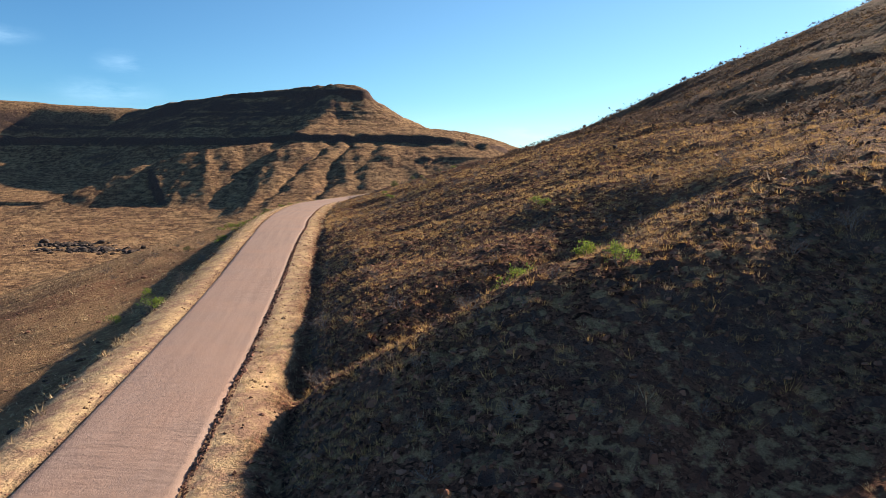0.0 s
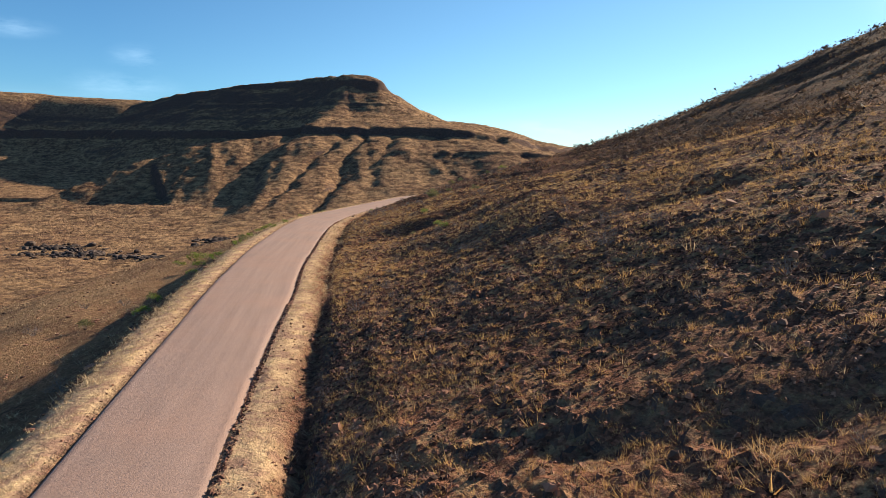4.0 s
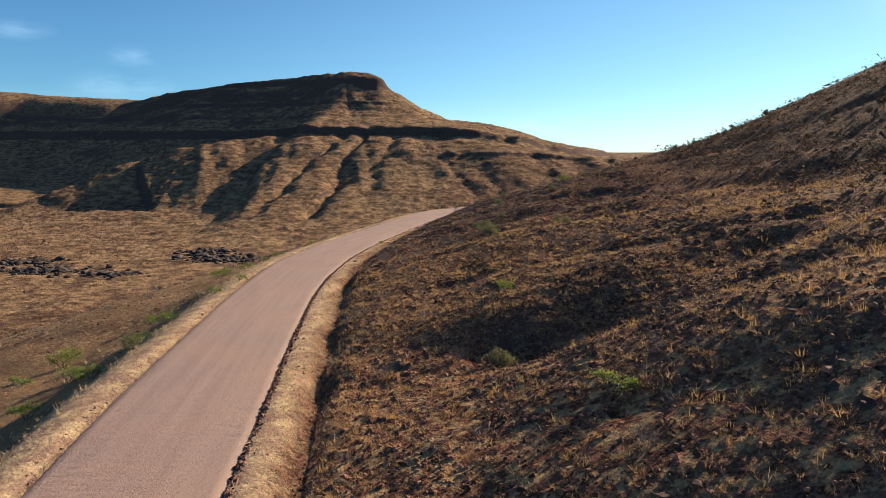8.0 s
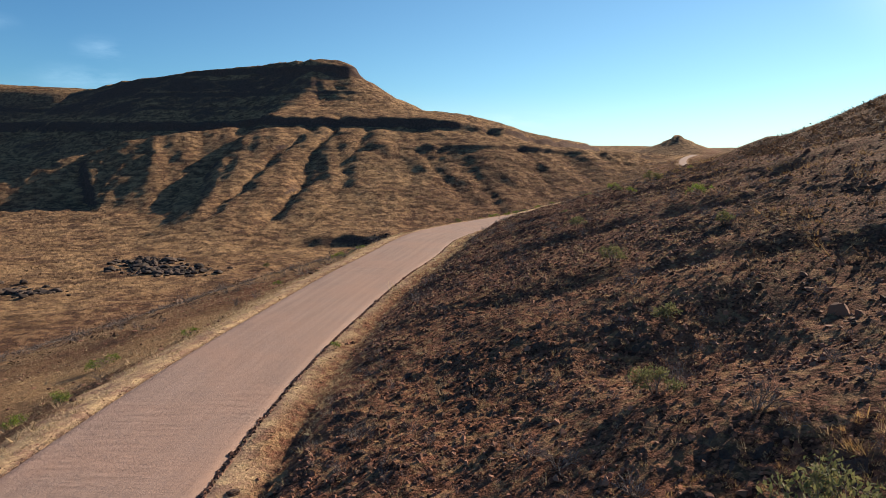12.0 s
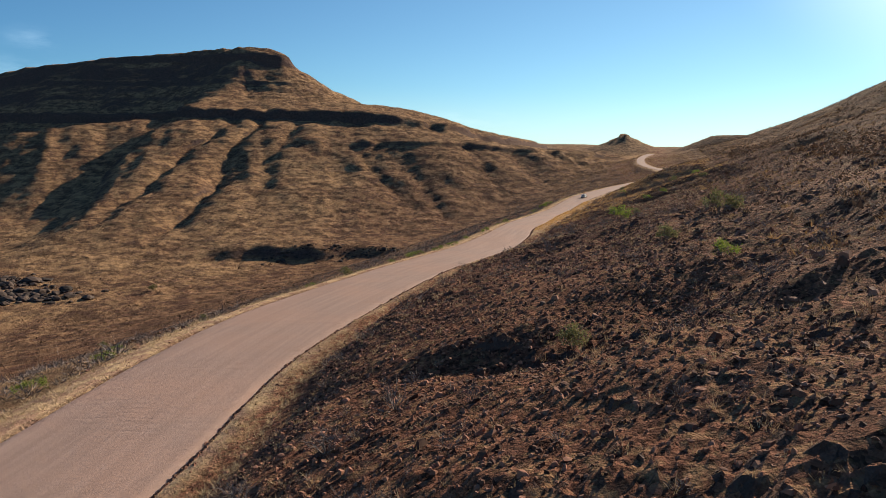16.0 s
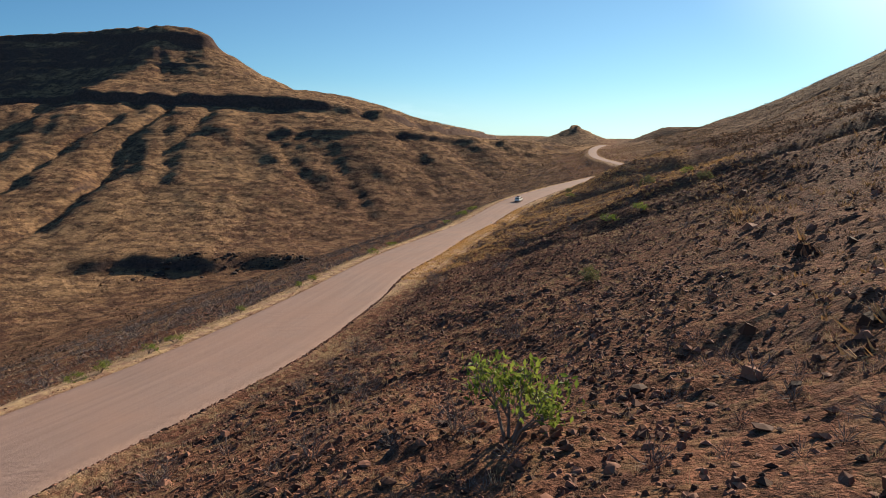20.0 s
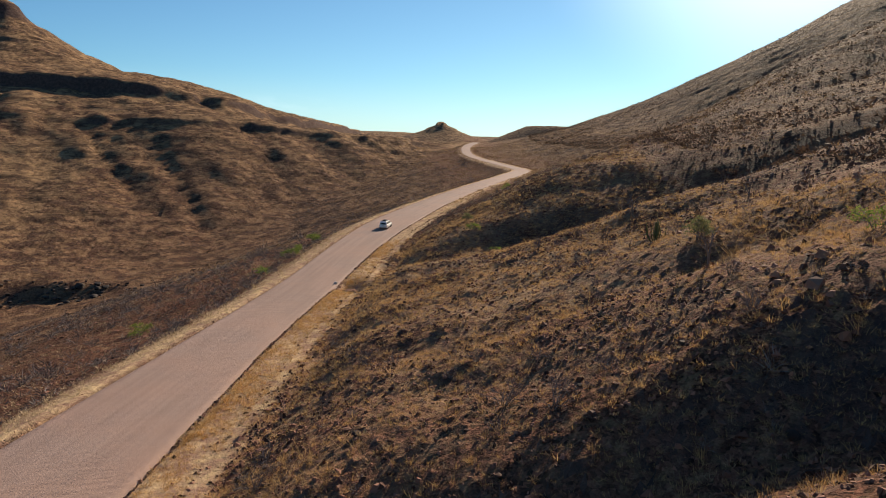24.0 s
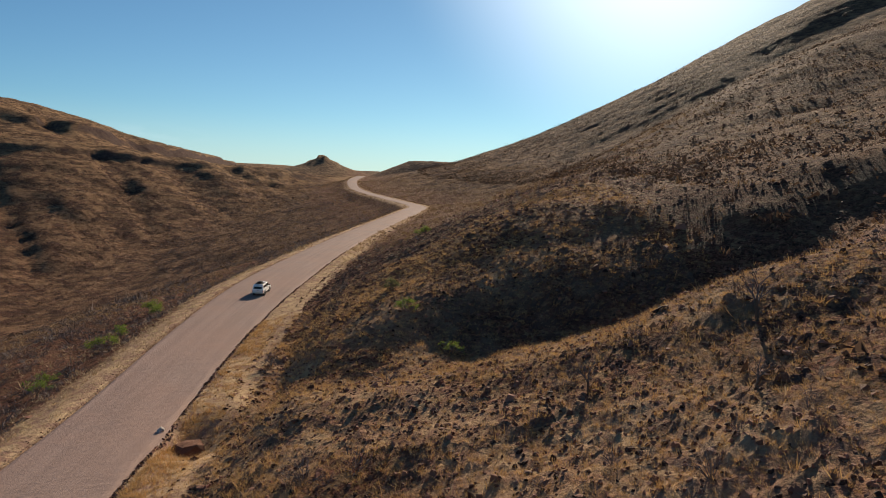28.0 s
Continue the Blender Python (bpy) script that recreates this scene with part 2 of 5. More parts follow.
def road_material():
    m, nodes, links, b = shader("graded_gravel", 0.9, 0.15)
    at = nodes.new("ShaderNodeNewGeometry").outputs["Position"]
    uv = nodes.new("ShaderNodeAttribute")
    uv.attribute_name = "lane"
    stretch = nodes.new("ShaderNodeMapping")
    stretch.inputs["Scale"].default_value = (1.0, 0.035, 1.0)
    links.new(uv.outputs["Vector"], stretch.inputs["Vector"])
    tracks = spot(nodes, links, 1.1, 4, 0.6, stretch.outputs[0], 0.35, 0.65)
    c = mix(nodes, links, tracks, (0.272, 0.186, 0.154), (0.338, 0.234, 0.194))
    across = nodes.new("ShaderNodeMapping")
    across.inputs["Scale"].default_value = (0.28, 1.25, 1.0)
    links.new(uv.outputs["Vector"], across.inputs["Vector"])
    ripple = maths(nodes, links, "MULTIPLY", spot(nodes, links, 1.0, 3, 0.55, across.outputs[0], 0.42, 0.62), spot(nodes, links, 0.07, 3, 0.6, at, 0.46, 0.60))
    c = mix(nodes, links, maths(nodes, links, "MULTIPLY", ripple, 0.40), c, (0.245, 0.166, 0.138))
    c = mix(nodes, links, maths(nodes, links, "MULTIPLY", spot(nodes, links, 0.12, 4, 0.6, at, 0.4, 0.65), 0.5), c, (0.373, 0.228, 0.172))
    grit = spot(nodes, links, 9.0, 5, 0.8, at, 0.3, 0.7)
    c = mix(nodes, links, maths(nodes, links, "MULTIPLY", grit, 0.35), c, (0.207, 0.145, 0.117))
    links.new(c, b.inputs["Base Color"])
    bump(nodes, links, b, maths(nodes, links, "SUBTRACT", grit, ripple), 0.45, 0.06)
    return m


GROUND, GRAVEL = ground_material(), road_material()

# ---- the lie of the land ----
ROAD = [(1.1, -70.0, 3.9, 4.3), (-9.2, 0.0, 4.5, 3.9), (-14.3, 35.0, 4.71, 3.93), (-18.6, 63.0, 4.9, 4.15), (-24.9, 100.0, 5.3, 4.4), (-30.2, 130.0, 5.92, 4.71), (-32.7, 145.0, 6.17, 4.99), (-35.2, 160.0, 6.34, 5.41), (-38.7, 180.0, 6.46, 5.43), (-41.6, 200.0, 6.5, 5.8), (-44.8, 225.0, 6.39, 5.8)]
ROAD += [(-47.5, 250.0, 6.2, 5.9), (-48.6, 275.0, 6.0, 6.36), (-47.1, 300.0, 5.8, 6.4), (-43.4, 328.0, 5.6, 6.49), (-39.6, 350.0, 5.7, 6.66), (-34.8, 372.0, 5.83, 6.94), (-30.4, 395.0, 5.9, 6.95), (-25.1, 412.0, 5.89, 7.4), (-19.3, 426.0, 5.79, 6.9), (-10.8, 445.0, 5.47, 6.18), (9.9, 485.0, 4.6, 6.6)]
ROAD += [(19.0, 508.0, 4.27, 6.09), (25.8, 528.0, 4.0, 5.4), (33.8, 548.0, 3.64, 5.79), (46.3, 577.0, 3.2, 4.8), (61.8, 610.0, 3.15, 4.41), (76.4, 640.0, 4.22, 4.8), (88.7, 662.0, 5.3, 5.3), (110.0, 695.0, 6.72, 4.8), (133.5, 730.0, 7.79, 4.46), (164.2, 775.0, 8.7, 4.6), (222.7, 862.0, 9.7, 5.3)]
ROAD += [(252.3, 910.0, 10.4, 5.2), (262.0, 965.0, 12.5, 4.8), (293.0, 1100.0, 18.0, 4.6), (325.0, 1180.0, 24.0, 4.5), (372.0, 1264.0, 29.5, 4.5), (440.0, 1400.0, 25.0, 4.5), (700.0, 2000.0, 16.0, 4.5), (1900.0, 4900.0, 20.0, 4.5)]


def hermite(xs, ys, x):
    """A smooth curve through the points (xs, ys), with no overshoot to speak of."""
    xs, ys, x = np.asarray(xs, float), np.asarray(ys, float), np.asarray(x, float)
    m = np.gradient(ys, xs, axis=0)
    k = np.clip(np.searchsorted(xs, x) - 1, 0, len(xs) - 2)
    w = xs[k + 1] - xs[k]
    t = np.clip((x - xs[k]) / w, 0, 1)
    a, b = 2 * t**3 - 3 * t**2 + 1, t**3 - 2 * t**2 + t
    c, d = 3 * t**2 - 2 * t**3, t**3 - t**2
    return a * ys[k] + b * w * m[k] + c * ys[k + 1] + d * w * m[k + 1]


R_X, R_Y, R_Z, R_W = (np.array(c, float) for c in zip(*ROAD))


def road_x(y):
    return hermite(R_Y, R_X, y)


def road_z(y):
    return hermite(R_Y, R_Z, y)


def road_w(y):
    """Half the road's width, measured along x."""
    s = (road_x(np.asarray(y) + 2.0) - road_x(np.asarray(y) - 2.0)) / 4
    return hermite(R_Y, R_W, y) * np.sqrt(1 + s * s)


def verge_w(y):
    """How wide the straw-coloured verge is on the hill side."""
    return hermite([-70, 35, 130, 170, 270, 300, 400, 440, 500, 535, 600, 700, 1300, 4900], [3.2, 3.2, 3.0, 2.5, 2.4, 1.7, 1.6, 0.7, 0.8, 4.5, 6.5, 4.6, 4.0, 4.0], y)


def hash2(i, j, seed):
    n = (i.astype(np.int64) * 374761393 + j.astype(np.int64) * 668265263 + seed * 1442695041) & 0xFFFFFFFF
    n = ((n ^ (n >> 13)) * 1274126177) & 0xFFFFFFFF
    return ((n ^ (n >> 16)) & 0xFFFF) / 65535.0


def value_noise(x, y, seed=0):
    i, j = np.floor(x), np.floor(y)
    u, v = x - i, y - j
    u, v = u * u * u * (u * (u * 6 - 15) + 10), v * v * v * (v * (v * 6 - 15) + 10)
    i, j = i.astype(np.int64), j.astype(np.int64)
    a, b = hash2(i, j, seed), hash2(i + 1, j, seed)
    c, d = hash2(i, j + 1, seed), hash2(i + 1, j + 1, seed)
    return (a + (b - a) * u) * (1 - v) + (c + (d - c) * u) * v


def fbm(x, y, octaves=4, seed=0, gain=0.5):
    total, size, amp = 0.0, 0.0, 1.0
    for k in range(octaves):
        total = total + amp * (value_noise(x, y, seed + k * 17) * 2 - 1)
        size += amp
        x, y, amp = x * 0.8 * 2.03 - y * 0.6 * 2.03 + 11.3, x * 0.6 * 2.03 + y * 0.8 * 2.03 - 7.1, amp * gain
    return total / size


def blocks(x, y, size, seed):
    """Broken rock: every cell of about that size has a height and a tilt of its own, with gaps between; 0 to about 1."""
    u, v = x / size, y / size
    i, j = np.floor(u).astype(np.int64), np.floor(v).astype(np.int64)
    first, second, rise = np.full(np.shape(u), 9.0), np.full(np.shape(u), 9.0), np.zeros(np.shape(u))
    for a in (-1, 0, 1):
        for b in (-1, 0, 1):
            p, q = i + a, j + b
            du, dv = u - p - hash2(p, q, seed), v - q - hash2(p, q, seed + 1)
            d = np.hypot(du, dv)
            top = hash2(p, q, seed + 2) ** 2 + du * (hash2(p, q, seed + 3) - 0.5) * 1.3 + dv * (hash2(p, q, seed + 4) - 0.5) * 1.3
            near = d < first
            second = np.where(near, first, np.minimum(second, d))
            rise = np.where(near, top, rise)
            first = np.where(near, d, first)
    return np.clip(rise, 0, None) * np.clip((second - first) * 5, 0, 1)


def smooth(a, b, x):
    t = np.clip((x - a) / (b - a), 0, 1)
    return t * t * (3 - 2 * t)


def smax(a, b, k):
    """The higher of two surfaces, with a rounded join k metres wide."""
    h = np.clip(0.5 + 0.5 * (a - b) / k, 0, 1)
    return b + (a - b) * h + k * h * (1 - h)


def along(line, x, y):
    """Distance to a polyline of (x, y, value), the value there, and the side (+: right of its way)."""
    best = np.full(np.shape(x), 1e9)
    value, side = np.zeros(np.shape(x)), np.zeros(np.shape(x))
    for (ax, ay, av), (bx, by, bv) in zip(line[:-1], line[1:]):
        dx, dy = bx - ax, by - ay
        t = np.clip(((x - ax) * dx + (y - ay) * dy) / (dx * dx + dy * dy), 0, 1)
        d = np.hypot(x - ax - t * dx, y - ay - t * dy)
        near = d < best
        best = np.where(near, d, best)
        value = np.where(near, av + (bv - av) * t, value)
        side = np.where(near, np.sign((x - ax) * dy - (y - ay) * dx), side)
    return best, value, side


def table(ys, xs, rows, y, x):
    """A height from a table of stations ys and offsets xs, smooth both ways."""
    rows = np.asarray(rows, float)
    k = np.clip(np.searchsorted(xs, x) - 1, 0, len(xs) - 2)
    cols = np.stack([hermite(ys, rows[:, c], y) for c in range(len(xs))], -1)
    m = np.gradient(cols, np.asarray(xs, float), axis=-1)
    pick = lambda a, q: np.take_along_axis(a, q[..., None], -1)[..., 0]
    xs = np.asarray(xs, float)
    w = xs[k + 1] - xs[k]
    t = np.clip((x - xs[k]) / w, 0, 1)
    a, b = 2 * t**3 - 3 * t**2 + 1, t**3 - 2 * t**2 + t
    c, d = 3 * t**2 - 2 * t**3, t**3 - t**2
    return a * pick(cols, k) + b * w * pick(m, k) + c * pick(cols, k + 1) + d * w * pick(m, k + 1)


# Height of the hill over the road, by station along the valley and distance from the road's edge.
HILL_Y = [-80, 30, 110, 180, 250, 320, 400, 470, 540, 590, 640, 700, 800, 950, 1250, 1800]
HILL_X = [0, 12, 35, 80, 160, 320, 700, 1500]
HILL_NEAR = [[0, 4.1, 12, 26.3], [0, 4.1, 12.3, 26.2], [0, 3.4, 11.5, 24.9], [0, 1.8, 10.9, 25.5],
             [0, 2.4, 9.4, 18.8], [0, 4, 11.7, 24.8], [0, 5, 11.4, 23.4], [0, 3.2, 9.8, 24.9],
             [0, 3.4, 12, 28.2], [0, 4.2, 10.1, 23.7], [0, 4.3, 14.9, 25.6], [0, 2.2, 10.1, 25.8],
             [0, 1.7, 7.9, 22.5], [0, 1.2, 5.9, 19.2], [0, 0.3, 3.9, 14], [0, 0.5, 3.8, 13.2]]
HILL_FAR = [[52.3, 97.9, 181.6, 321.8], [53.1, 100.2, 185.1, 326.1], [53.7, 104.1, 191.6, 334.3], [57.9, 113.6, 204.3, 349.3],
            [55.8, 121, 214.3, 361.3], [58.7, 131, 227.5, 376.1], [59.6, 117, 213.8, 364.8], [60.5, 112.1, 207.1, 361.3],
            [55.9, 107.8, 203.2, 362], [50.3, 102.5, 201.2, 366.9], [50.5, 105.8, 211.1, 386.1], [63.1, 124.1, 240, 426.4],
            [54.9, 119.8, 251.7, 450.9], [43.6, 129.2, 307.9, 516.7], [37.9, 97.1, 269.5, 478.9], [36.7, 84.6, 204.2, 405.3]]

CLIFF = [(-1500, 1560, 0), (-1100, 1760, 0), (-900, 1690, 0), (-700, 1620, 0), (-480, 1570, 0), (-330, 1450, 0), (-258, 1385, 0), (-60, 1372, 0),
         (60, 1360, 0), (150, 1385, 0), (300, 1500, 0), (560, 1800, 0), (900, 2500, 0)]
CREST_X, CREST_Y = [-215, -265, -426, -576, -725, -835], [1735, 1742, 1790, 1790, 1800, 1810]
CREST_Z = [223.0, 231.0, 218.0, 204.0, 183.0, 158.0]
PLATEAU = [(-900, 2010, 172), (-1150, 2040, 188), (-1500, 1900, 196), (-2400, 1700, 200)]
SPUR = [(-250, 1400, 84), (-345, 1330, 70), (-440, 1278, 55), (-540, 1245, 24), (-640, 1150, -30)]
UP_D, UP_H = [0, 28, 46, 70, 190, 300, 420, 700, 3000], [0.0, 16.5, 35.0, 51.1, 107.0, 120.0, 158.2, 240.0, 700.0]
FACE_D, FACE_H = [0, 20, 60, 200, 285, 330, 450, 3000], [0.0, 18.0, 54.0, 148.0, 197.0, 207.0, 233.0, 1000.0]
CAP_X, CAP_Z = [-300, 90, 114, 162, 193, 300, 600, 1400, 4000], [190.0, 65.2, 62.2, 50.9, 42.9, 33.5, 25.0, 17.0, 14.0]
DOWN_Q, DOWN_Z = [-3000, -400, -60, 0, 140, 340, 420, 480, 600, 900, 5000], [108, 78, 87, 84, 47, -34, -52, -59, -65, -72, -76]
GULLIES = [[(-205, 1375, 6), (-232, 1240, 17), (-258, 1035, 15), (-270, 930, 6)], [(-165, 1370, 6), (-188, 1246, 20), (-184, 1035, 18), (-200, 900, 6)],
           [(-120, 1365, 5), (-128, 1240, 13), (-160, 1130, 6)], [(-60, 1365, 4), (-30, 1230, 5), (40, 1090, 4), (60, 990, 2)],
           [(90, 1340, 1), (110, 1180, 3), (100, 1062, 4), (70, 980, 2)], [(-330, 1440, 8), (-400, 1400, 12), (-520, 1330, 12), (-640, 1250, 8)]]
# Cliff bands: level, height, span.
BANDS = [(38, 5, 9), (79, 14, 13), (203, 6, 12), (150, 2, 6), (118, 2, 6), (60, 1, 5), (10, 1, 5)]
# Hollows in the hill; the first is a ridge added to shade the slope.
RIDGE_AND_HOLLOWS = [([(-2, 42, -0.5), (8, 45, -2.2), (20, 49, -2.4), (40, 56, -0.8)], 7.0), ([(-3, 22, 2.0), (8, 25, 6.0), (19, 29, 8.5), (39, 38, 8.0), (67, 50, 4.0)], 12.0), ([(-24, 205, 1.0), (-12, 208, 3.2), (4, 214, 2.6), (20, 219, 0.8)], 5.5),
           ([(-20, 280, 1.0), (-8, 284, 3.4), (8, 290, 3.4), (26, 297, 1.2)], 7.0), ([(-6, 373, 1.0), (6, 377, 2.6), (24, 385, 1.6)], 5.0),
           ([(-11, 52, 1.5), (0, 54, 3.6), (7, 58.5, 3.8), (17, 66, 2.0), (29, 72, 0.4)], 4.2),
           ([(43, 527, 1.2), (53, 526, 3.0), (62, 526, 3.4), (77, 520, 3.0), (110, 511, 2)], 4.6),
           ([(71, 607, 0.8), (80, 607, 3.6), (92, 604, 5.4), (108, 599, 6.0), (135, 591, 5.4), (175, 579, 3.6), (215, 569, 1.2)], 9.0)]


def mesa(x, y):
    q, _, side = along(CLIFF, x, y)
    wob = fbm(x / 130, y / 130, 3, 5)
    q = q * side + 13 * wob
    down = hermite(DOWN_Q, DOWN_Z, q)
    cap = hermite(CAP_X, CAP_Z, np.clip(x - 0.35 * (y - 1385), -300, 3999) + 14 * wob)
    down = -smax(-down, -cap, 9)
    d, top, _ = along(list(zip(CREST_X, CREST_Y, CREST_Z)), x, y)
    d = d + 12 * fbm(x / 70, y / 70, 3, 9) * smooth(10, 50, d)
    shady = smooth(-270, -400, x)
    fall = hermite(UP_D, UP_H, np.clip(d, 0, 2999)) * (1 - shady) + hermite(FACE_D, FACE_H, np.clip(d, 0, 2999)) * shady
    down = down + (np.minimum(down, -46.0) - down) * smooth(-300, -420, x)
    s = smax(down, top - fall, 12)
    d, top, _ = along(SPUR, x, y)
    s = smax(s, top - 0.42 * d, 10)
    d, top, _ = along(PLATEAU, x, y)
    s = smax(s, top - hermite([0, 130, 300, 600, 4000], [0, 0, 122, 215, 1000], np.clip(d, 0, 3999)), 12)
    level_s = s
    rise = smooth(-66, -20, s) * (1 - smooth(60, 90, s))
    spur = 1 - np.abs(fbm((x + 0.25 * y) / 62, y / 420, 3, 21)) * 2.6
    s = s - 3.2 * np.clip(spur, 0, 1) ** 1.5 * rise
    spur = 1 - np.abs(fbm((x + 0.2 * y) / 27, y / 160, 2, 23)) * 3.2
    s = s - 2.0 * np.clip(spur, 0, 1) ** 2 * smooth(-66, -30, s)
    for line in GULLIES:
        d, deep, _ = along(line, x + 15 * fbm(x / 50, y / 50, 3, 31), y + 8 * fbm(x / 60, y / 60, 2, 33))
        s = s - 0.54 * deep * np.exp(-d / 8.0)
    folds = 1 - np.abs(fbm(x / 19, y / 26, 3, 47, 0.6)) * 2.2
    h = s + 1.5 * fbm(x / 36, y / 36, 4, 41) * smooth(-70, -30, s) + 1.4 * fbm(x / 13, y / 13, 2, 43, 0.6) - 0.7 * np.clip(folds, 0, 1) ** 2 * smooth(-60, -40, s)
    s = level_s + 0.15 * (s - level_s) + 0.5 * fbm(x / 22, y / 22, 3, 45)
    for level, high, span in BANDS:
        lev = level + 1.6 * fbm(x / 90, y / 90, 2, 51) - (0.115 * np.clip(x + 60, 0, 260) if level == 79 else 0.05 * np.clip(x - 90, 0, 260) if level == 38 else 0)
        size = high * np.clip(0.95 + (0.2 if high > 5 else 0.45) * fbm(x / 70, y / 70, 2, 57 + level), 0.3, 1.3)
        if level == 38:
            size = size * (0.25 + 0.75 * smooth(-120, 20, x + 60 * fbm(x / 60, y / 60, 2, 59)))
        h = h + size * (1 / (1 + np.exp(-np.clip((s - lev) / 0.5, -40, 40))) - 0.5) * np.exp(-(((s - lev) / span) ** 2))
    # rock ledge at the foot of the slope
    lev = -57 + 2 * fbm(x / 50, y / 50, 2, 61)
    near = np.exp(-(((x + 55) / 95) ** 4))
    h = h + near * 9 * (1 / (1 + np.exp(-np.clip((s - lev) / 0.4, -40, 40))) - 0.5) * np.exp(-(((s - lev) / 9) ** 2))
    return h


def far_land(x, y):
    """Plain, butte and table mountains in the distance."""
    base = 14 + 6 * fbm(x / 400, y / 400, 3, 71)
    d = np.hypot(x - 1056, (y - 3205) * 0.9)
    d = d + 7 * fbm(x / 50, y / 50, 3, 73) * smooth(10, 60, d)
    cone = 111 - np.clip(d - 8, 0, None) * 0.41 + 0.00035 * np.clip(d - 8, 0, 200) ** 2
    cone = cone + 11 * smooth(29, 20, d) + 4 * smooth(70, 62, d)
    base = smax(base, cone, 6)
    rim = 4300 + 90 * fbm(x / 300, 0 * x, 3, 77)
    base = base + 74 * smooth(-800, 60, y - rim) * smooth(3200, 2300, np.abs(x + 300))
    d = np.hypot((x - 1570) / 1.3, y - 2900)
    base = smax(base, 112 - np.clip(d - 200, 0, None) * 0.55, 14)
    return base


def hill(x, y):
    e = x - road_x(y) - road_w(y)
    near, far = np.asarray(HILL_NEAR, float), np.asarray(HILL_FAR, float)
    h = table(HILL_Y, HILL_X, np.concatenate([near, far], 1), y, np.clip(e, 0, 1499))
    wide = np.clip(verge_w(y) + 0.8, 2.6, 6.0) + 1.2 * fbm(x / 14, y / 14, 2, 89)
    cut = 0.55 + 0.12 * smooth(240, 190, y)
    h = h * (1 - cut + cut * smooth(wide, wide + 6.5, e))
    return e, road_z(y) + h


def left_slope(x, y):
    e = road_x(y) - road_w(y) - x
    d = np.clip(e, 0, None)
    drop = hermite([0, 4, 10, 30, 70, 160, 300, 3000], [0, 0.8, 3.6, 9.4, 22, 51, 88, 800], d)
    bank = hermite([0, 3, 4.4, 8.5, 12, 30, 70, 160, 300, 3000], [0, 0.3, 0.9, 4.3, 5.4, 9.4, 22, 51, 88, 800], d)
    drop = drop + (bank - drop) * smooth(270, 215, y)
    return e, road_z(y) - drop


def land(x, y, detail=True):
    x, y = np.asarray(x, float), np.asarray(y, float)
    er, right = hill(x, y)
    el, left = left_slope(x, y)
    left = smax(left, np.where(y < 2600, mesa(x, y), 0) * smooth(2700, 2300, y) + -40 * smooth(2300, 2700, y), 14)
    far = far_land(x, y)
    reach = smooth(1900, 2400, y)
    right = right * (1 - reach) + np.maximum(far, (right - 30) * smooth(2900, 2200, y) + far * 0) * reach
    left = np.where(y > 1200, smax(left, far - 60 * smooth(1700, 1300, y), 10), left)
    joined = smooth(1262, 1330, y)
    right = right + (smax(left, right, 1) - right) * joined
    h = np.where(er > 0, right, np.where(el > 0, left, right))
    if not detail:
        return h
    out = np.maximum(er, el)
    grow = smooth(3, 22, out)
    big = np.where(er > 0, 1.0, 0.6)
    h = h + grow * big * (1.15 * fbm(x / 17, y / 17, 3, 81) + smooth(20, 90, out) * 1.1 * fbm(x / 60, y / 60, 2, 83))
    # rills that run down the hill towards the road
    rill = 1 - np.abs(fbm((y + 0.35 * x) / 24, x / 110, 2, 87)) * 2.6
    h = h - grow * np.where(er > 0, 1.05, 0.5) * np.clip(rill, 0, 1) ** 2 * smooth(1500, 1100, y)
    spurs = 1 - np.abs(fbm((y - 0.45 * x) / 60, x / 200, 2, 88)) * 2.0
    h = h - np.where(er > 0, 2.2, 0.0) * np.clip(spurs, 0, 1) * smooth(560, 700, y) * smooth(30, 110, er) * smooth(1500, 1100, y)
    for line, wide in RIDGE_AND_HOLLOWS:
        d, deep, _ = along(line, x + 1.5 * fbm(x / 9, y / 9, 2, 91), y)
        h = h - deep * np.exp(-((d / wide) ** 2)) * smooth(0.5, 7, out)
    # the hollow at the mouth of the culvert
    h = h - 2.3 * np.exp(-(((x - 66.8) / 2.6) ** 2 + ((y - 604.2) / 3.2) ** 2)) * smooth(-0.3, 1.2, out)
    # ditch along the hill side of the road, and its low bank
    h = h - (0.35 + 0.75 * smooth(310, 280, y)) * np.exp(-(((er - verge_w(y) - 1.5) / 0.95) ** 2)) * np.clip(0.8 + 0.9 * fbm(x / 9, y / 9, 2, 93), 0.15, 1.5)
    h = h + 0.22 * smooth(0.15, 0.7, out) * np.clip(0.6 + fbm(x / 2.2, y / 2.2, 2, 95), 0, 1.4) * (1 - smooth(1.0, 3.0, out))
    h = h + smooth(1.2, 6, out) * (0.30 * fbm(x / 2.8, y / 2.8, 3, 97) + 0.32 * fbm(x / 7, y / 7, 2, 99))
    return h


# ---- ground: one sheet from the hill to the horizon ----
def steps(*spans):
    """Places from span to span: (start, step), ..., end."""
    out = []
    for (a, s), b in zip(spans[:-1], [q[0] if isinstance(q, tuple) else q for q in spans[1:]]):
        n = max(1, round((b - a) / s))
        out += [a + (b - a) * k / n for k in range(n)]
    return np.array(out + [spans[-1]])


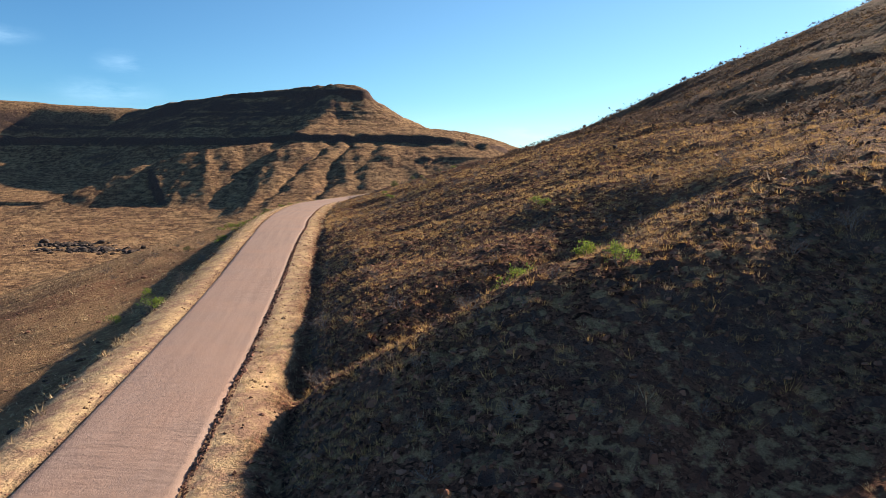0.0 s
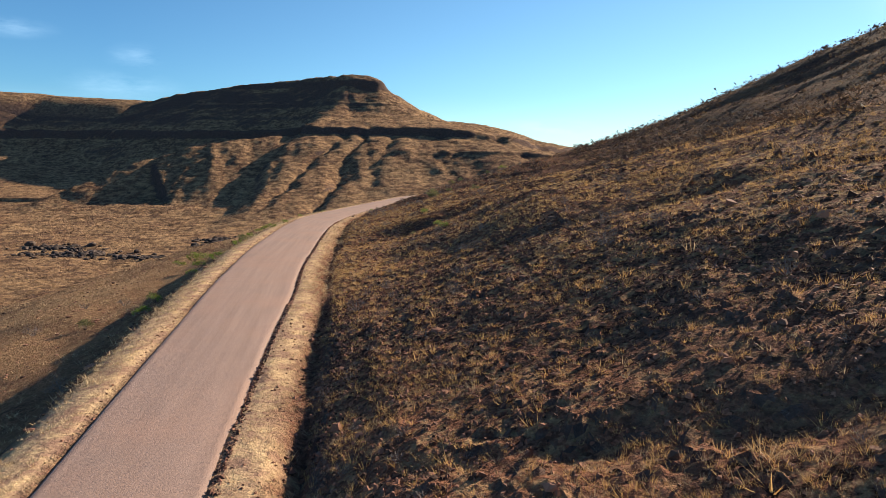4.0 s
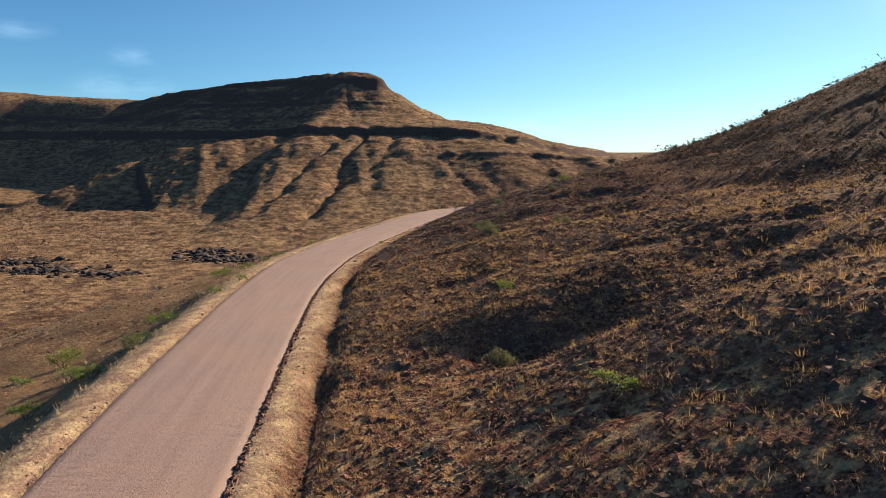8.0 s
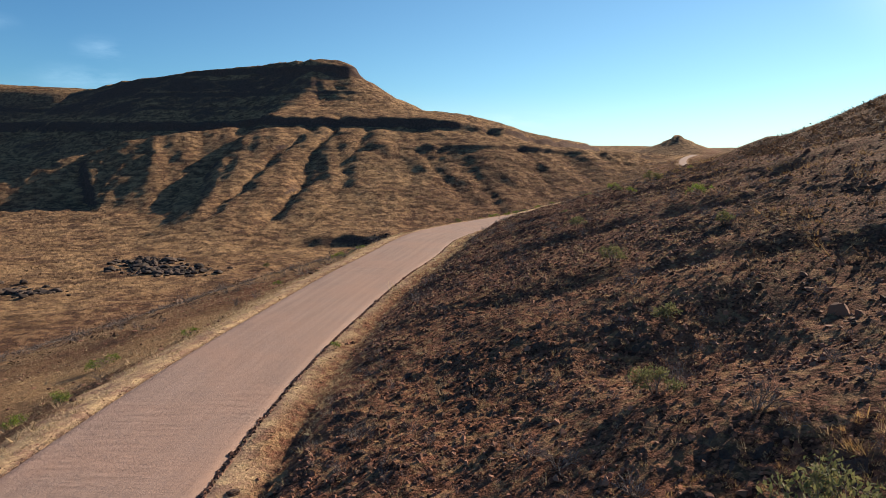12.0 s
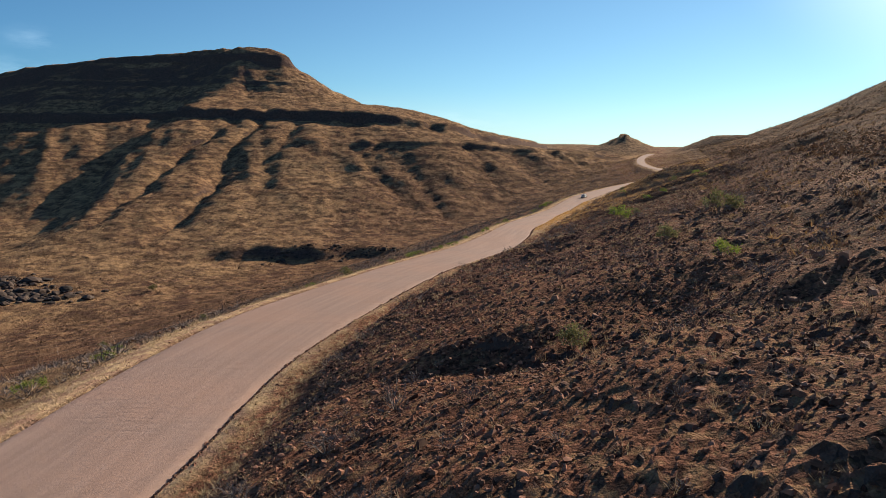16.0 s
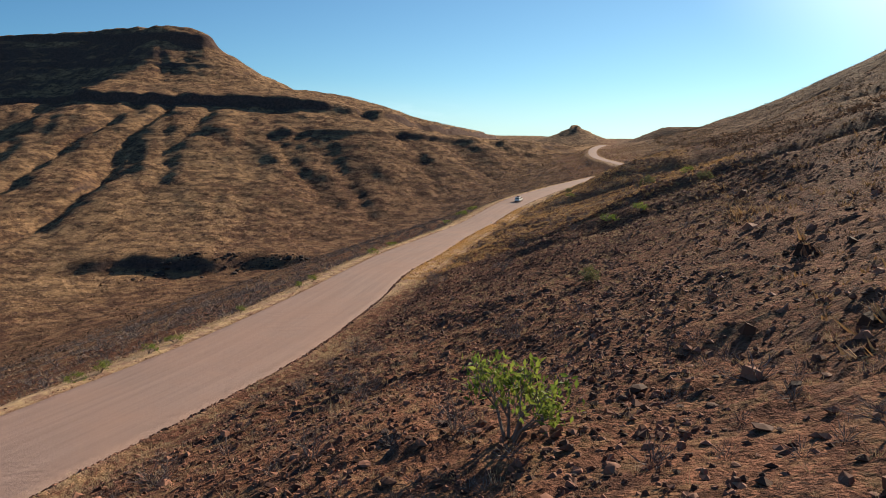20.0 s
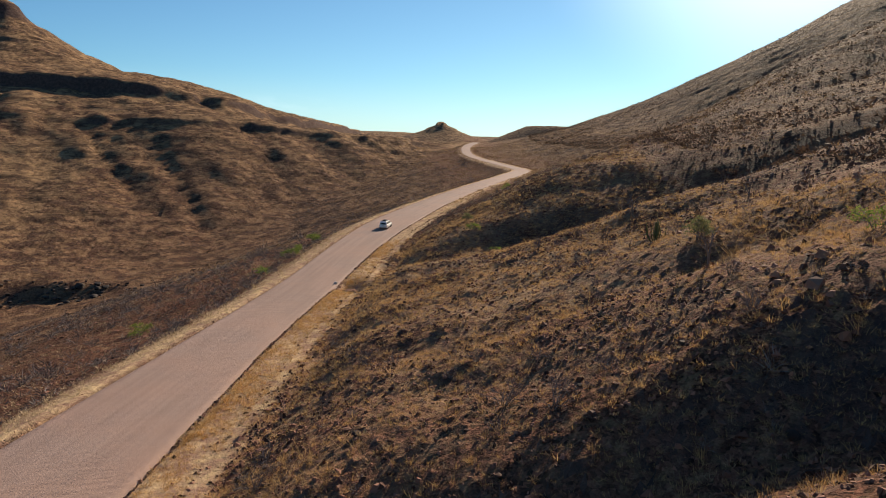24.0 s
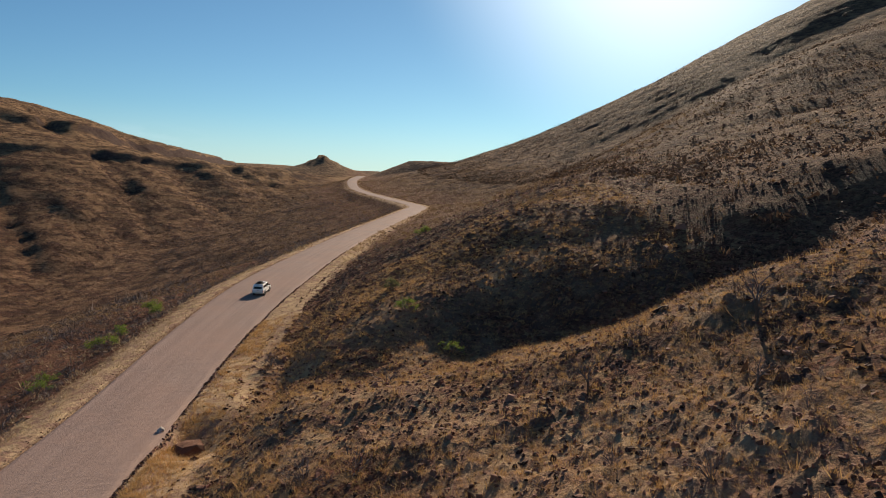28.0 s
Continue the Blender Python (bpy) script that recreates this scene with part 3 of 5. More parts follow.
def sheet(name, xyz, material, faces_smooth=True):
    """A grid of rows and columns of places as one mesh."""
    rows, cols = xyz.shape[:2]
    index = np.arange(rows * cols).reshape(rows, cols)
    quads = np.stack([index[:-1, :-1], index[:-1, 1:], index[1:, 1:], index[1:, :-1]], -1).reshape(-1, 4)
    me = bpy.data.meshes.new(name)
    me.vertices.add(rows * cols)
    me.vertices.foreach_set("co", xyz.reshape(-1).astype(np.float32))
    me.loops.add(quads.size)
    me.loops.foreach_set("vertex_index", quads.reshape(-1).astype(np.int32))
    me.polygons.add(len(quads))
    me.polygons.foreach_set("loop_start", (np.arange(len(quads)) * 4).astype(np.int32))
    me.polygons.foreach_set("use_smooth", np.full(len(quads), faces_smooth))
    me.update(calc_edges=True)
    me.materials.append(material)
    return new(name, me)


def values(me, name, data):
    a = me.attributes.new(name, "FLOAT", "POINT")
    a.data.foreach_set("value", np.asarray(data, np.float32).reshape(-1))


grid_y = steps((-70, 2.5), (770, 3.8), (1000, 3.7), (1810, 14.0), (2500, 40.0), 4900)
grid_e = steps((-6800, 160), (-1900, 20), (-1250, 10), (-1000, 4.8), (-60, 1.5), (-9, 0.75), (13, 1.6), (95, 3.2), (320, 11.0), (1300, 60), 3300)
gy = np.repeat(grid_y[:, None], len(grid_e), 1)
gx = road_x(gy) + grid_e[None, :]
gz = land(gx, gy)
edge_r, edge_l = gx - road_x(gy) - road_w(gy), road_x(gy) - road_w(gy) - gx
gz = np.where((edge_r <= 0) & (edge_l <= 0) & (gy < 1268), road_z(gy) - 0.22, gz)
under = smooth(5.5, 9, edge_r) * smooth(58, 52, edge_r) * smooth(14, 22, gy) * smooth(712, 704, gy)
ground = tagged(sheet("ground", np.stack([gx, gy, gz - 0.30 * under], -1), GROUND), "stony brown hillsides with dry yellow grass", "ground", kind="structure")
verge = np.maximum(smooth(-0.2, 0.3, edge_r) * smooth(0.9, -0.9, edge_r - verge_w(gy) + 1.3 * fbm(gx / 4, gy / 4, 3, 101)),
                   smooth(-0.2, 0.3, edge_l) * smooth(5.4, 3.2, edge_l + 1.4 * fbm(gx / 4, gy / 4, 3, 103)))
values(ground.data, "rugged", np.maximum(np.maximum(0.6 * smooth(56, 100, edge_r), np.maximum(0.75 * smooth(22, 70, edge_l), smooth(120, 260, edge_l))), smooth(20, 60, np.maximum(edge_r, edge_l)) * smooth(700, 860, gy)))
values(ground.data, "verge", verge * smooth(1300, 900, gy))
golden = smooth(520, 580, gy) * smooth(700, 640, gy) * smooth(70, 20, edge_r)
brushy = smooth(430, 540, gy) * smooth(330, 250, edge_l) * smooth(1250, 1000, gy)
values(ground.data, "grassy", np.where(edge_l > 0, 1.0 - 0.6 * brushy, 0.28 + 0.32 * smooth(90, 50, edge_r) + 0.3 * golden + 0.35 * smooth(540, 640, gy)))



def on_ground(x, y):
    """The height of the ground sheet at places x, y."""
    x, y = np.asarray(x, float), np.asarray(y, float)
    e = x - road_x(y)
    i, j = np.clip(np.searchsorted(grid_y, y) - 1, 0, len(grid_y) - 2), np.clip(np.searchsorted(grid_e, e) - 1, 0, len(grid_e) - 2)
    u, v = (y - grid_y[i]) / (grid_y[i + 1] - grid_y[i]), (e - grid_e[j]) / (grid_e[j + 1] - grid_e[j])
    return (gz[i, j] * (1 - v) + gz[i, j + 1] * v) * (1 - u) + (gz[i + 1, j] * (1 - v) + gz[i + 1, j + 1] * v) * u


# ---- road ----
road_rows = steps((-70, 1.2), (800, 4.0), 1268)
road_cols = np.linspace(-1, 1, 25)
ry = np.repeat(road_rows[:, None], 25, 1)
half = road_w(ry)
rx = road_x(ry) + half * road_cols * 1.03
crown = 0.12 * (1 - road_cols[None, :] ** 2) - 0.30 * smooth(0.95, 1.0, np.abs(road_cols))[None, :]
rz = road_z(ry) + crown + 0.025 * fbm(rx / 1.1, ry / 3.5, 3, 111)
road = tagged(sheet("road", np.stack([rx, ry, rz], -1), GRAVEL), "wide graded gravel road, pinkish brown", "road", kind="structure")
lane = road.data.attributes.new("lane", "FLOAT_VECTOR", "POINT")
lane.data.foreach_set("vector", np.stack([rx - road_x(ry), ry, 0 * ry], -1).astype(np.float32).reshape(-1))


# ---- loose broken rock that covers the near hillside ----
LOOSE_E, LOOSE_Y = (4.2, 57.0), (18.0, 706.0)


def rock_height(x, y):
    """The top of the broken rock that lies on the near hillside."""
    e = x - road_x(y) - road_w(y)
    thick = 0.35 + 0.65 * np.clip(0.5 + 1.3 * fbm(x / 9, y / 9, 3, 121), 0, 1)
    z = np.maximum(0.26 * blocks(x, y, 0.75, 131), 0.42 * blocks(x + 3, y, 1.2, 137) * (fbm(x / 5, y / 5, 2, 139) > 0.20))
    rim = smooth(0, 2.2, e - LOOSE_E[0]) * smooth(0, 1.5, y - LOOSE_Y[0]) * smooth(0, 1.5, LOOSE_Y[1] - y)
    return on_ground(x, y) - 0.14 + (0.12 + z * thick) * rim


def surface(x, y):
    """The height of whatever lies on top: ground or broken rock."""
    x, y = np.asarray(x, float), np.asarray(y, float)
    e = x - road_x(y) - road_w(y)
    loose = (e > LOOSE_E[0]) & (e < LOOSE_E[1]) & (y > LOOSE_Y[0]) & (y < LOOSE_Y[1])
    return np.where(loose, np.maximum(rock_height(x, y), on_ground(x, y) - 0.3), on_ground(x, y))


def rubble(name, e_places, step, seed):
    ys = np.arange(LOOSE_Y[0], LOOSE_Y[1] + step, step)
    y = np.repeat(ys[:, None], len(e_places), 1)
    x = road_x(y) + road_w(y) + e_places[None, :]
    jitter = np.random.default_rng(seed).uniform(-0.35, 0.35, (2, *x.shape)) * step
    x, y = x + jitter[0], y + jitter[1]
    ob = tagged(sheet(name, np.stack([x, y, rock_height(x, y)], -1), GROUND, False), "loose broken red-brown basalt rubble with dry grass", "rubble", kind="stuff")
    golden = smooth(520, 580, y) * smooth(700, 640, y)
    values(ob.data, "grassy", 0.42 + 0.45 * golden + 0.40 * smooth(275, 200, y))
    lit = golden * np.clip(0.55 + 1.1 * fbm(x / 7, y / 7, 3, 161), 0, 1) * smooth(70, 25, x - road_x(y) - road_w(y))
    values(ob.data, "verge", 0.75 * lit * smooth(640, 612, y))
    values(ob.data, "rugged", 0 * y)
    return ob


rubble("rubble", steps((LOOSE_E[0], 0.36), (32, 0.6), LOOSE_E[1]), 0.40, 3)
# ---- helpers for things ----
def part(name, bm, material, parent, label=""):
    """Links a bmesh as one mesh object under a thing or a part."""
    me = bpy.data.meshes.new(name)
    bm.to_mesh(me)
    bm.free()
    me.materials.append(material)
    ob = new(name, me)
    ob.parent = parent
    return tagged(ob, label)


def holder(name, label, category, group="", m=None):
    ob = new(name)
    ob.empty_display_size = 0.3
    if m is not None:
        ob.matrix_world = m
    return tagged(ob, label, category, group)


def at_ground(x, y):
    return float(surface(x, y))


def from_arrays(name, verts, faces, material, label, category="", kind="stuff", smooth_faces=False):
    """One mesh from numpy arrays of triangles."""
    me = bpy.data.meshes.new(name)
    me.vertices.add(len(verts))
    me.vertices.foreach_set("co", verts.astype(np.float32).reshape(-1))
    me.loops.add(faces.size)
    me.loops.foreach_set("vertex_index", faces.astype(np.int32).reshape(-1))
    me.polygons.add(len(faces))
    me.polygons.foreach_set("loop_start", (np.arange(len(faces)) * 3).astype(np.int32))
    me.polygons.foreach_set("use_smooth", np.full(len(faces), smooth_faces))
    me.update(calc_edges=True)
    me.materials.append(material)
    return tagged(new(name, me), label, category, kind=kind)


def strewn(name, shapes, places, material, label, category=""):
    """Many small pieces, joined: shapes are (verts, faces), places rows of x, y, z, turn, width, height, lean."""
    rng = np.random.default_rng(len(places))
    which = rng.integers(0, len(shapes), len(places))
    vs, fs, base = [], [], 0
    for k, (v, f) in enumerate(shapes):
        p = places[which == k]
        if not len(p):
            continue
        c, s = np.cos(p[:, 3])[:, None], np.sin(p[:, 3])[:, None]
        x, y, z = v[None, :, 0] * p[:, 4:5], v[None, :, 1] * p[:, 4:5], v[None, :, 2] * p[:, 5:6]
        x = x + z * p[:, 6:7]
        out = np.stack([c * x - s * y + p[:, 0:1], s * x + c * y + p[:, 1:2], z + p[:, 2:3]], -1)
        vs.append(out.reshape(-1, 3))
        fs.append((f[None] + base + (np.arange(len(p)) * len(v))[:, None, None]).reshape(-1, 3))
        base += out.shape[0] * out.shape[1]
    return from_arrays(name, np.concatenate(vs), np.concatenate(fs), material, label, category)


def varied(name, low, high, rough=0.9, island=True, through_light=0.0, grain=0.0):
    """A material whose pieces differ in shade, one by one."""
    m, nodes, links, b = shader(name, rough, 0.15)
    if island:
        pick = nodes.new("ShaderNodeNewGeometry").outputs["Random Per Island"]
    else:
        pick = nodes.new("ShaderNodeObjectInfo").outputs["Random"]
    c = mix(nodes, links, pick, low, high)
    if grain:
        where = nodes.new("ShaderNodeTexCoord").outputs["Object"]
        c = mix(nodes, links, maths(nodes, links, "MULTIPLY", spot(nodes, links, grain, 5, 0.7, where), 0.45), c, tuple(v * 0.45 for v in low))
        bump(nodes, links, b, spot(nodes, links, grain * 1.5, 6, 0.75, where, 0.2, 0.8), 0.7, 0.5 / grain)
    links.new(c, b.inputs["Base Color"])
    if through_light:
        b.inputs["Subsurface Weight"].default_value = 0.0
        t = nodes.new("ShaderNodeBsdfTranslucent")
        links.new(c, t.inputs["Color"])
        s = nodes.new("ShaderNodeMixShader")
        s.inputs[0].default_value = through_light
        links.new(b.outputs[0], s.inputs[1])
        links.new(t.outputs[0], s.inputs[2])
        links.new(s.outputs[0], nodes["Material Output"].inputs[0])
    return m


STRAW = varied("dry_straw", (0.24, 0.160, 0.090), (0.56, 0.40, 0.240), 0.85, through_light=0.35)
PALE_STRAW = varied("pale_verge_straw", (0.48, 0.350, 0.200), (0.640, 0.490, 0.300), 0.85, through_light=0.35)
STONE = varied("basalt_stone", (0.036, 0.019, 0.014), (0.315, 0.150, 0.098), 0.85)
BOULDER = varied("weathered_boulder", (0.058, 0.039, 0.031), (0.195, 0.117, 0.086), 0.85, island=False, grain=3.0)
TWIG = varied("grey_twigs", (0.100, 0.078, 0.070), (0.250, 0.202, 0.180), 0.9)
BARK = varied("grey_bark", (0.117, 0.085, 0.065), (0.208, 0.156, 0.130), 0.95, island=False, grain=6.0)
LEAF = varied("fresh_green_leaf", (0.085, 0.135, 0.024), (0.290, 0.335, 0.062), 0.6, through_light=0.4)
OLIVE = varied("dull_olive_leaf", (0.098, 0.111, 0.046), (0.247, 0.221, 0.098), 0.7, through_light=0.35)
SCRUB = varied("dusty_scrub", (0.058, 0.037, 0.028), (0.165, 0.106, 0.070), 0.9, through_light=0.2)
HILL_STRAW = varied("brown_hill_straw", (0.17, 0.100, 0.050), (0.42, 0.255, 0.120), 0.9, through_light=0.25)
GOLD = varied("golden_straw", (0.38, 0.212, 0.078), (0.68, 0.425, 0.175), 0.85, through_light=0.35)

# ---- shapes of grass tufts and stones ----
shape_rng = np.random.default_rng(7)


def stone_shape(rough=0.28):
    bm = bmesh.new()
    bmesh.ops.create_icosphere(bm, subdivisions=1, radius=0.5)
    for v in bm.verts:
        v.co *= 1 + shape_rng.uniform(-rough, rough)
        v.co.z *= 0.72
    bm.verts.ensure_lookup_table()
    verts = np.array([v.co[:] for v in bm.verts])
    faces = np.array([[v.index for v in f.verts] for f in bm.faces])
    bm.free()
    return verts, faces


STONES = [stone_shape() for _ in range(8)]


def chip_shape():
    """A small angular stone."""
    v = np.array([(1, 0, 0), (0, 1, 0), (-1, 0, 0), (0, -1, 0), (0, 0, 1), (0, 0, -1)], float) * 0.5
    v = v * shape_rng.uniform(0.6, 1.3, (6, 1)) + shape_rng.normal(0, 0.08, (6, 3))
    f = [(0, 1, 4), (1, 2, 4), (2, 3, 4), (3, 0, 4), (1, 0, 5), (2, 1, 5), (3, 2, 5), (0, 3, 5)]
    return v, np.array(f)


def low_stone(sides=4):
    """A broken stone that sits in the ground: an uneven ring and a small, tilted, uneven top."""
    a = np.linspace(0, 6.283, sides, endpoint=False) + shape_rng.uniform(-0.5, 0.5, sides)
    r = shape_rng.uniform(0.32, 0.70, sides)
    ring = np.stack([np.cos(a) * r, np.sin(a) * r, np.full(sides, -0.35)], -1)
    tilt = shape_rng.uniform(-0.7, 0.7, 2)
    top = ring * shape_rng.uniform(0.25, 0.9, (sides, 1)) + (*shape_rng.uniform(-0.1, 0.1, 2), 0)
    top[:, 2] = shape_rng.uniform(0.25, 0.6) + top[:, 0] * tilt[0] + top[:, 1] * tilt[1] + shape_rng.uniform(-0.18, 0.18, sides)
    f = [(sides, sides + k, sides + k + 1) for k in range(1, sides - 1)]
    for k in range(sides):
        n = (k + 1) % sides
        f += [(k, n, sides + n), (k, sides + n, sides + k)]
    return np.concatenate([ring, top]), np.array(f)


def sprig(blades, thin=0.017):
    """A soft low tuft of many fine blades."""
    v, f = [], []
    for _ in range(blades):
        a, r, lean = shape_rng.uniform(0, 6.283), shape_rng.uniform(0, 0.5), shape_rng.uniform(0.1, 0.8)
        d, turn = np.array([math.cos(a), math.sin(a), 0]), a + shape_rng.uniform(0.6, 2.5)
        n = np.array([math.cos(turn), math.sin(turn), 0]) * thin * shape_rng.uniform(0.7, 1.6)
        k = len(v)
        v += [d * r - n, d * r + n, d * (r + lean) + (0, 0, shape_rng.uniform(0.35, 1.05))]
        f.append((k, k + 1, k + 2))
    return np.array(v), np.array(f)


def dome(twigs, thin=0.014):
    """A round leafless bush: fine twigs that fan out from its foot."""
    v, f = [], []
    for _ in range(twigs):
        a, up = shape_rng.uniform(0, 6.283), math.asin(shape_rng.uniform(0.05, 1.0))
        d = np.array([math.cos(a) * math.cos(up), math.sin(a) * math.cos(up), math.sin(up)])
        n = np.cross(d, shape_rng.normal(0, 1, 3))
        n = n / np.linalg.norm(n) * thin * shape_rng.uniform(0.6, 1.5)
        k, start = len(v), d * shape_rng.uniform(0.05, 0.65)
        v += [start - n, start + n, start + d * shape_rng.uniform(0.25, 0.45) + shape_rng.normal(0, 0.11, 3)]
        f.append((k, k + 1, k + 2))
    return np.array(v), np.array(f)


CHIPS = [chip_shape() for _ in range(10)]
LOW_STONES = [low_stone() for _ in range(14)]
SPRIGS = [sprig(19) for _ in range(8)]
FAR_SPRIGS = [sprig(7, 0.055) for _ in range(8)]
DOMES = [dome(84) for _ in range(6)]
THIN_DOMES = [dome(34, 0.026) for _ in range(6)]


def strew_places(n, e_low, e_high, y_low, y_high, side, seed, bias=1.0):
    """Random places beside the road: e metres from its edge, more of them near it with a bias over 1."""
    rng = np.random.default_rng(seed)
    y = rng.uniform(y_low, y_high, n)
    e = e_low + (e_high - e_low) * rng.uniform(0, 1, n) ** bias
    x = road_x(y) + side * (road_w(y) + e)
    return x, y, rng


def rows_of(x, y, rng, width, height, sink, lean=0.25):
    n = len(x)
    w = np.exp(rng.normal(0, 0.35, n)) * width
    h = w / width * height * rng.uniform(0.7, 1.3, n)
    return np.stack([x, y, surface(x, y) - sink * h, rng.uniform(0, 6.283, n), w, h, rng.uniform(-lean, lean, n)], -1)


def keep_by(x, y, scale, seed, low, high, floor=0.1):
    """Which places to keep, so that growth comes in patches."""
    chance = np.clip((fbm(x / scale, y / scale, 4, seed) - low) / (high - low), floor, 1)
    return hash2((x * 64).astype(np.int64), (y * 64).astype(np.int64), 5) < chance


def grass(name, n, e_low, e_high, y_low, y_high, side, seed, width, height, shapes, material, label, bias=1.0, patch=(-0.25, 0.35), floor=0.12):
    x, y, rng = strew_places(n, e_low, e_high, y_low, y_high, side, seed, bias)
    k = keep_by(x, y, 11, 201, patch[0], patch[1], floor)
    return strewn(name, shapes, rows_of(x[k], y[k], rng, width, height, 0.05), material, label, "grass")


grass("dry_grass", 62000, 3.4, 48, 20, 700, 1, 11, 0.34, 0.22, SPRIGS, STRAW, "dry yellow grass tufts among the stones", 1.15, (-0.35, 0.40), 0.34)
grass("hill_grass", 26000, 44, 200, 30, 820, 1, 12, 0.75, 0.45, FAR_SPRIGS, HILL_STRAW, "dry yellow grass tufts high on the hill", 1.4)
grass("slope_grass", 28000, 3, 90, 40, 760, -1, 13, 0.45, 0.32, FAR_SPRIGS, STRAW, "dry yellow grass on the lower slope", 1.5, (-0.4, 0.2), 0.3)
grass("verge_grass", 17000, 0.7, 5.0, 30, 720, 1, 14, 0.30, 0.24, SPRIGS, PALE_STRAW, "pale straw grass on the road verge", 1.0, (-0.2, 0.3), 0.2)
grass("shoulder_grass", 9000, 0.9, 4.6, 50, 720, -1, 15, 0.36, 0.24, SPRIGS, PALE_STRAW, "pale straw grass on the outer shoulder", 1.0, (-0.3, 0.3), 0.25)
grass("bank_grass", 40000, 5, 75, 35, 268, 1, 17, 0.42, 0.28, SPRIGS, GOLD, "dry golden grass tufts above the road cutting", 1.15, (-0.5, 0.15), 0.42)
grass("bend_grass", 26000, 1.0, 130, 690, 1180, 1, 18, 0.85, 0.5, FAR_SPRIGS, HILL_STRAW, "dry yellow grass on the hill beyond the bend", 1.2, (-0.4, 0.25), 0.25)
grass("outer_grass", 22000, 1.0, 110, 690, 1260, -1, 19, 0.85, 0.5, FAR_SPRIGS, HILL_STRAW, "dry yellow grass below the far road", 1.1, (-0.4, 0.25), 0.25)
grass("spur_grass", 44000, 0.8, 60, 520, 640, 1, 16, 0.38, 0.24, SPRIGS, GOLD, "golden dry grass on the spur by the bend", 1.6, (-0.5, 0.1), 0.35)


def stones(name, n, e_low, e_high, y_low, y_high, side, seed, size, label, bias=1.0, patch=(-0.4, 0.4), floor=0.2, shapes=STONES):
    x, y, rng = strew_places(n, e_low, e_high, y_low, y_high, side, seed, bias)
    k = keep_by(x, y, 15, 301, patch[0], patch[1], floor)
    return strewn(name, shapes, rows_of(x[k], y[k], rng, size, size * 0.55, -0.16, 0.4), STONE, label, "stones")


stones("hillside_stones", 6000, 4, 46, 20, 700, 1, 21, 0.30, "broken dark red basalt stones on the hillside", 1.35)
stones("stone_cover", 98000, 4.2, 38, 22, 704, 1, 27, 0.23, "angular red-brown basalt stones covering the hillside", 1.2, (-0.7, 0.1), 0.35, LOW_STONES)
stones("high_stone_cover", 34000, 32, 84, 22, 704, 1, 29, 0.30, "angular basalt stones higher on the hillside", 1.1, (-0.6, 0.2), 0.3, CHIPS)
stones("bend_stones", 9000, 3, 110, 695, 1150, 1, 28, 0.55, "dark basalt blocks on the hill beyond the bend", 1.2, (-0.5, 0.3), 0.3, CHIPS)
stones("upper_stones", 9000, 40, 150, 30, 760, 1, 22, 0.55, "dark basalt blocks scattered up the hill", 1.3, (-0.4, 0.4), 0.2, LOW_STONES)
stones("slope_stones", 5000, 4, 70, 40, 700, -1, 23, 0.40, "brown stones on the lower slope", 1.4)
stones("verge_stones", 3000, 0.6, 6.0, 30, 700, 1, 24, 0.20, "small loose stones on the verge", 1.0, (-0.6, 0.2), 0.3, CHIPS)
stones("ditch_stones", 7000, 3.6, 6.8, 24, 700, 1, 34, 0.26, "broken stones along the roadside ditch", 1.0, (-0.6, 0.2), 0.3, CHIPS)
stones("windrow_stones", 9000, 0.0, 0.5, 24, 700, 1, 25, 0.24, "dark gravel windrow left by the grader", 1.0, (-2, -1), 1.0, CHIPS)
stones("shoulder_stones", 1800, 0.0, 0.8, 30, 700, -1, 26, 0.13, "gravel windrow on the outer edge", 1.0, (-2, -1), 1.0, CHIPS)


# ---- woody plants ----
def rod(bm, a, b, ra, rb, sides=4):
    """A tapered stick from a to b."""
    a, b = Vector(a), Vector(b)
    turn = (b - a).to_track_quat("Z", "Y")
    low = [bm.verts.new(a + turn @ Vector((ra * math.cos(6.283 * k / sides), ra * math.sin(6.283 * k / sides), 0))) for k in range(sides)]
    high = [bm.verts.new(b + turn @ Vector((rb * math.cos(6.283 * k / sides), rb * math.sin(6.283 * k / sides), 0))) for k in range(sides)]
    for k in range(sides):
        bm.faces.new((low[k], low[(k + 1) % sides], high[(k + 1) % sides], high[k]))
    bm.faces.new(high)


def grow(bm, tips, start, way, length, thick, depth, rng, fork=3, wild=0.55):
    """Branches that fork again and again; their ends are collected in tips."""
    end = start + way * length
    rod(bm, start, end, thick, thick * 0.65, 4 if depth > 1 else 3)
    if depth == 0:
        tips.append(end)
        return
    for _ in range(fork):
        turn = Vector((rng.gauss(0, wild), rng.gauss(0, wild), rng.gauss(0.12, wild * 0.6)))
        grow(bm, tips, start.lerp(end, rng.uniform(0.55, 1.0)), (way + turn).normalized(), length * rng.uniform(0.55, 0.85), thick * 0.6, depth - 1, rng, fork, wild)


